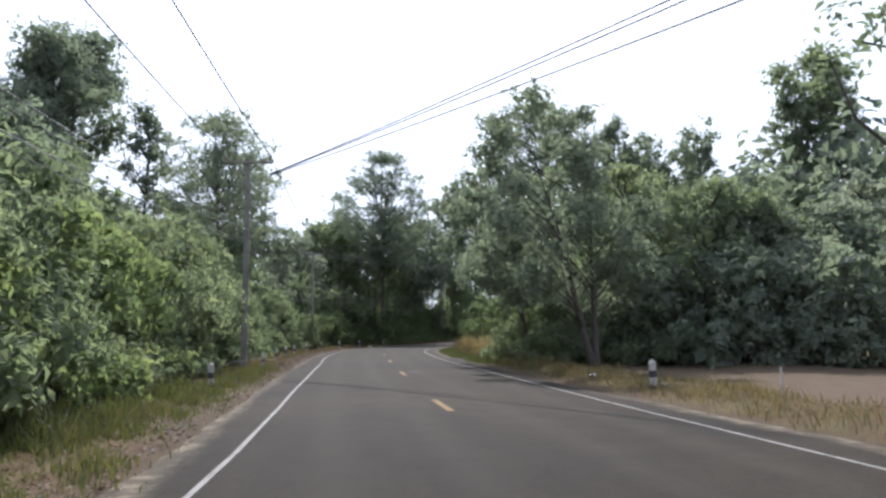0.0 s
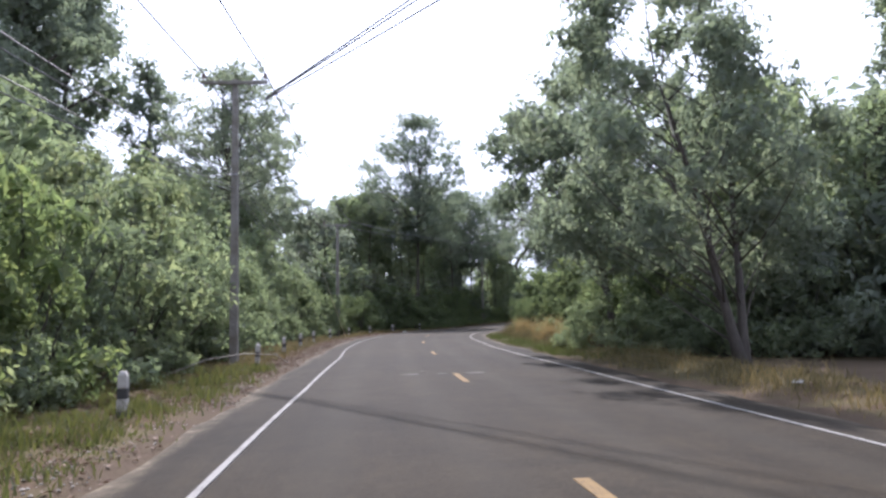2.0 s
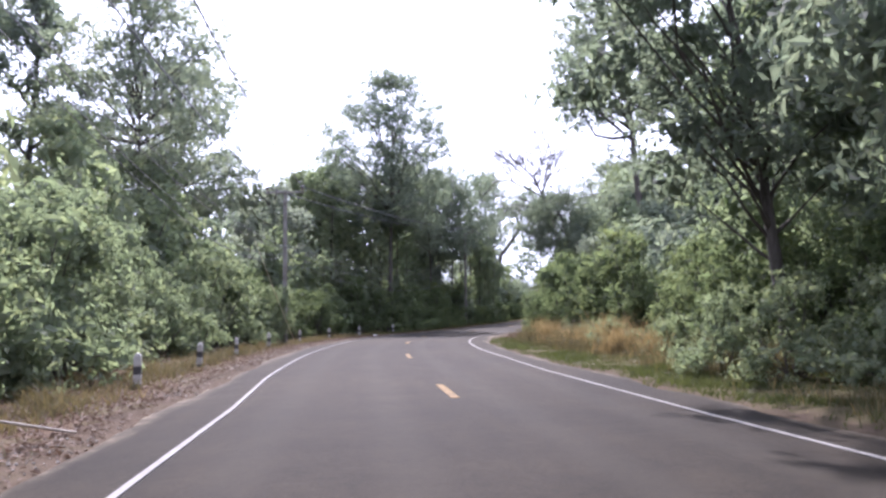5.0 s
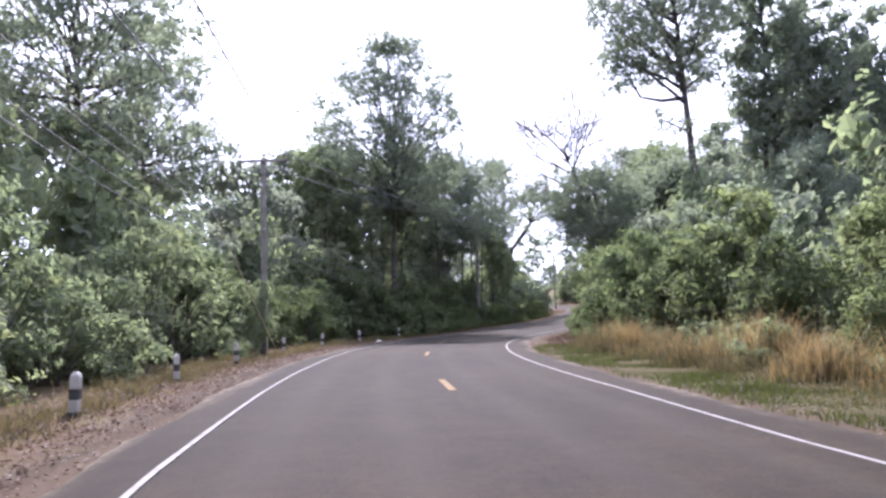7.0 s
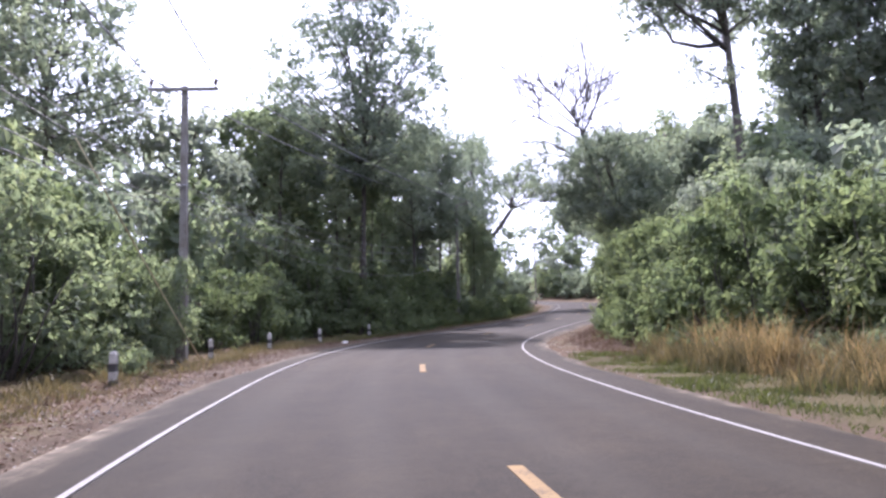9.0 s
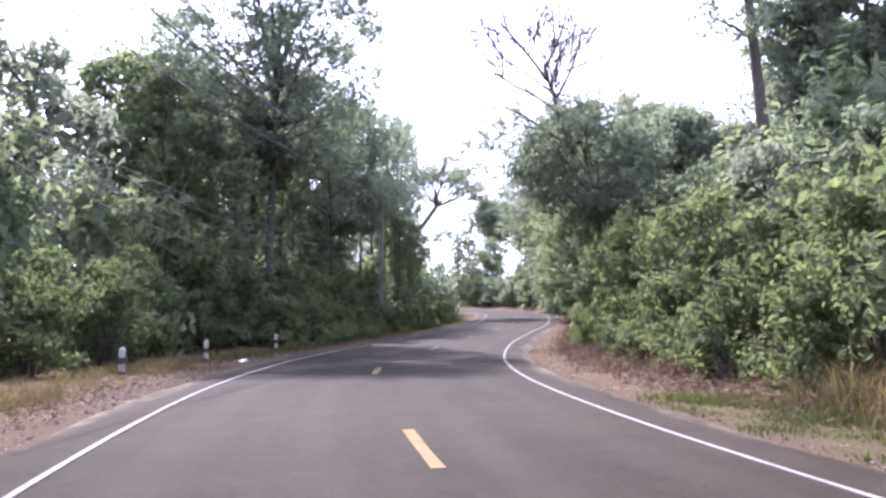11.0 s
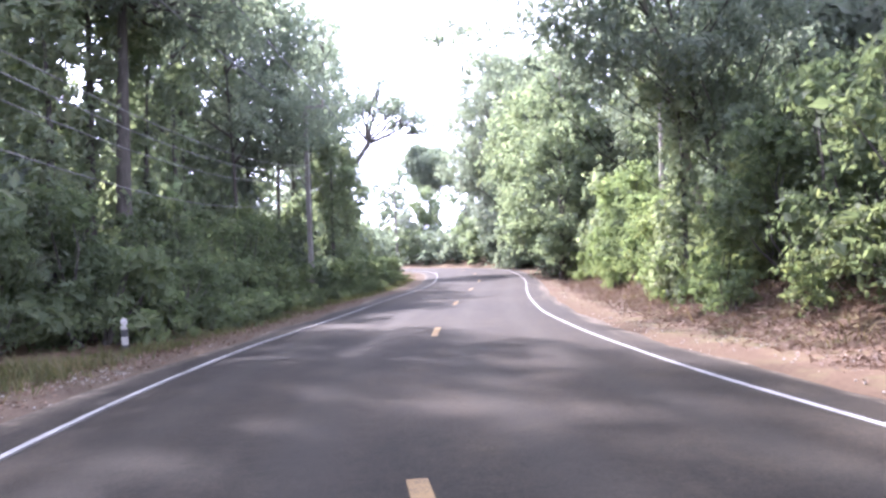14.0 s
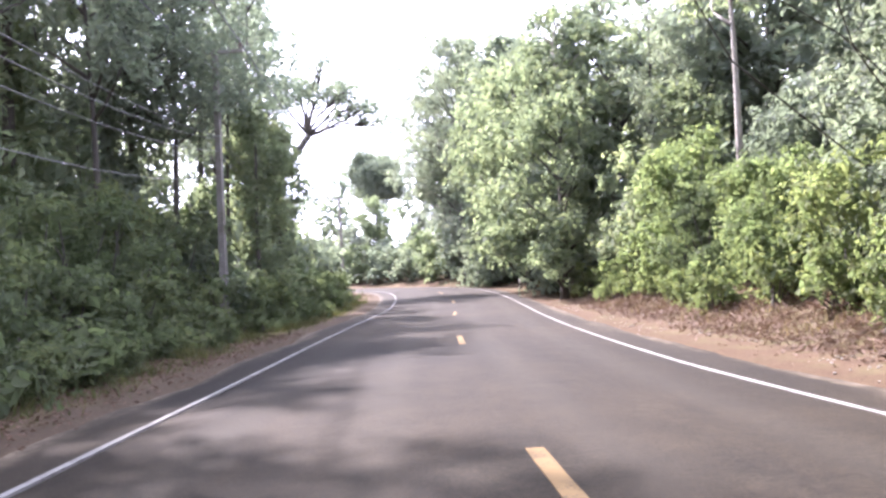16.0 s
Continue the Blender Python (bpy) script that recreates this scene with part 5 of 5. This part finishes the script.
def tapered_box(w0, w1, z0, z1, bevel=0.015):
    bm = bmesh.new()
    vs = [bm.verts.new((sx * w, sy * w, z)) for z, w in ((z0, w0 / 2), (z1, w1 / 2)) for sx, sy in ((-1, -1), (1, -1), (1, 1), (-1, 1))]
    for q4 in ((3, 2, 1, 0), (4, 5, 6, 7), (0, 1, 5, 4), (1, 2, 6, 5), (2, 3, 7, 6), (3, 0, 4, 7)):
        bm.faces.new([vs[k] for k in q4])
    bmesh.ops.bevel(bm, geom=bm.edges[:], offset=bevel, segments=1, affect="EDGES", profile=0.5)
    return bm


def guide_post(place, turn):
    ob = thing("guide_post", place, "short concrete guide post, white with a faded black band", "guide post", "guide posts along the road", turn)
    part("foot", tapered_box(0.167, 0.165, -0.25, 0.09, 0.008), POST_BLACK, ob, "dark soiled foot")
    part("lower", tapered_box(0.165, 0.162, 0.09, 0.30, 0.008), POST_WHITE, ob)
    part("band", tapered_box(0.166, 0.163, 0.30, 0.47, 0.008), POST_BLACK, ob, "faded black painted band")
    part("top", tapered_box(0.162, 0.158, 0.47, 0.70), POST_WHITE, ob)
    part("cap", tapered_box(0.156, 0.07, 0.70, 0.765, 0.012), POST_WHITE, ob)
    return ob


first = guide_post((-6.65, 21.6, footing(-6.65, 21.6)), 12)
rng = np.random.default_rng(500)
for x0, y0 in ((-8.9, 34.3), (-10.25, 41.4), (-11.55, 48.2), (-12.9, 55.6), (-13.75, 63.0), (-14.4, 72.0), (-13.85, 78.2), (-12.7, 84.2), (-11.1, 93.1)):
    copy_thing(first, pose(x0, y0, footing(x0, y0), rng.uniform(-3, 3), rng.uniform(-3, 3), 10 + rng.uniform(-15, 15)))
for y, lat in ((18.2, 6.0), (140, 6.2)):
    x0, y0 = at(y, lat)
    copy_thing(first, pose(x0, y0, footing(x0, y0), 1.5, -2, 8))

# thin white stake at the clearing
x0, y0 = 8.9, 17.6
stake = thing("marker_stake", (x0, y0, footing(x0, y0)), "thin weathered white wooden stake in dry grass", "stake")
part("shaft", tapered_box(0.05, 0.045, -0.2, 0.72, 0.006), POST_WHITE, stake)

# ---- power line ----


def pole(place, h, turn, label, stay=False):
    """A square tapered concrete pole with a crossarm, its braces and two pin insulators."""
    ob = thing("utility_pole", place, label, "utility pole", "poles of the power line", turn)
    part("shaft", tapered_box(0.30, 0.20, -0.5, h, 0.02), CONCRETE, ob)
    bm = bmesh.new()
    bmesh.ops.create_cube(bm, size=1.0)
    bmesh.ops.scale(bm, vec=(2.45, 0.11, 0.13), verts=bm.verts)
    bmesh.ops.translate(bm, vec=(0, -0.16, h - 0.16), verts=bm.verts)
    bmesh.ops.bevel(bm, geom=bm.edges[:], offset=0.012, segments=1, affect="EDGES")
    part("crossarm", bm, CONCRETE, ob, "concrete crossarm")
    for s in (-1, 1):
        v, f = tubes([[(np.array([s * 0.62, -0.16, h - 0.22]), 0.018), (np.array([s * 0.1, -0.14, h - 0.75]), 0.018)]], 5)
        mesh_object("brace", v, f, STEEL, ob, "thin steel brace")
        prof = [(0.0, 0.02), (0.10, 0.02), (0.105, 0.075), (0.15, 0.06), (0.16, 0.085), (0.21, 0.06), (0.22, 0.07), (0.28, 0.045), (0.31, 0.025)]
        v, f = tubes([[(np.array([s * 1.13, -0.16, h - 0.1 + z]), r) for z, r in prof]], 10)
        insulator = mesh_object("insulator", v, f, PORCELAIN, ob, "brown porcelain pin insulator")
        v, f = tubes([[(np.array([s * 1.13, -0.16, h - 0.2]), 0.012), (np.array([s * 1.13, -0.16, h - 0.05]), 0.012)]], 6)
        mesh_object("pin", v, f, STEEL, insulator, "steel pin")
    v, f = tubes([[(np.array([-0.16, -0.17, h - 3.6]), 0.03), (np.array([0.16, -0.17, h - 3.6]), 0.03)]], 6)
    mesh_object("cable_clamp", v, f, STEEL, ob, "steel clamp for the low cables")
    return ob


POLES = [(-10.2, 35.5, 10.45, 8), (-15.35, 71.9, 9.65, 2), (-5.0, 117.3, 11.85, -22), (7.4, 158.0, 11.5, -5)]
tops = []
for x0, y0, top, turn in POLES:
    z0 = footing(x0, y0)
    ob = pole((x0, y0, z0), top - z0, turn, "square concrete power pole with a crossarm and two insulators")
    c, s = math.cos(radians(turn)), math.sin(radians(turn))
    tops.append([np.array([x0 + e * 1.13 * c + 0.16 * s, y0 + e * 1.13 * s - 0.16 * c, top + 0.2]) for e in (-1, 1)] + [np.array([x0 + 0.17 * s, y0 - 0.19 * c, top - 3.6 - d]) for d in (0, 0.12, 0.5, 0.62)])


def wire(name, label, a, b, sag, r, mat, n=24):
    pts = [(a + (b - a) * (i / n) + np.array([0, 0, -4 * sag * (i / n) * (1 - i / n)]), r) for i in range(n + 1)]
    v, f = tubes([pts], 5)
    return tagged(mesh_object(name, v, f, mat, smooth=True), label, "wire")


BEHIND_L, BEHIND_R = np.array([-1.2, -22.0, 10.6]), np.array([22.0, 0.0, 10.6])
for e in (0, 1):
    wire("power_wire", "thin bare overhead power wire", BEHIND_L + np.array([-1.1 + 2.2 * e, 0, 0]), tops[0][e], 0.5, 0.03, WIRE)
    for a, b in zip(tops, tops[1:]):
        wire("power_wire", "thin bare overhead power wire", a[e], b[e], 0.6, 0.03, WIRE)
for k, (dx, dz) in enumerate(((-0.55, 0.1), (-0.25, 0.0), (0.9, -0.25))):
    wire("branch_wire", "thin overhead wire crossing above the road", BEHIND_R + np.array([dx, dx, dz]), tops[0][1] + np.array([0.0, 0, -0.95 - 0.04 * k]), 0.35, 0.03, WIRE)
for k in range(4):
    wire("low_cable", "dusty grey communication cable slung between poles", np.array([-1.2, -22.0, 6.4 - 0.15 * k]), tops[0][2 + k], 0.9 + 0.15 * k, 0.014, CABLE)
    for a, b in zip(tops, tops[1:]):
        slack, drop = ((1.4, 0), (1.7, 0), (1.75, 0.1), (2.05, 1.0))[k] if a is tops[1] else (0.8 + 0.25 * k, 0)
        wire("low_cable", "dusty grey communication cable slung between poles", a[2 + k] - np.array([0, 0, 0.25 * drop]), b[2 + k] - np.array([0, 0, drop]), slack, 0.012, CABLE)
# stay wire of the second pole
anchor = np.array([-14.7, 72.1, footing(-14.7, 72.1)])
wire("stay_wire", "pale stay wire anchored in the verge", anchor + np.array([0, 0, -0.1]), np.array([-14.2, 62.0, 5.4]), 0.05, 0.022, ROPE, 6)

# poles behind the camera that carry the wires on
for (x0, y0, top), turn in (((-1.2, -22.0, 10.4), 8), ((22.0, 0.0, 10.4), 48)):
    z0 = footing(x0, y0)
    pole((x0, y0, z0), top - z0, turn, "square concrete power pole with a crossarm and two insulators")

# ---- small things ----
rng = np.random.default_rng(600)
v, f = tubes([[(np.array([-9.7, 29.2, 0.05]), 0.012), (np.array([-9.0, 30.4, 0.42]), 0.015), (np.array([-8.4, 31.8, 0.5]), 0.016), (np.array([-8.0, 33.5, 0.38]), 0.017), (np.array([-8.1, 35.2, footing(-8.1, 35.2) + 0.02]), 0.018)]], 7)
tagged(mesh_object("fallen_branch", v, f, BARK_PALE, smooth=True), "pale bent fallen branch on the verge", "branch")


def crumpled(place, size, seed):
    bm = bmesh.new()
    bmesh.ops.create_icosphere(bm, subdivisions=2, radius=size)
    r = np.random.default_rng(seed)
    for vv in bm.verts:
        k = 1 + r.uniform(-0.35, 0.3)
        vv.co = Vector((vv.co.x * k * 1.3, vv.co.y * k, max(-0.2 * size, vv.co.z * k * 0.5)))
    me = bpy.data.meshes.new("plastic_bag")
    bm.to_mesh(me)
    bm.free()
    me.materials.append(PLASTIC)
    ob = new("plastic_bag", me)
    ob.location = place
    return tagged(ob, "crumpled white plastic bag on the road's shoulder", "litter")


for y, lat, sz in ((81.8, -5.25, 0.12), (23.5, 6.3, 0.09)):
    x0, y0 = at(y, lat)
    crumpled((x0, y0, footing(x0, y0) + 0.03), sz, int(y))
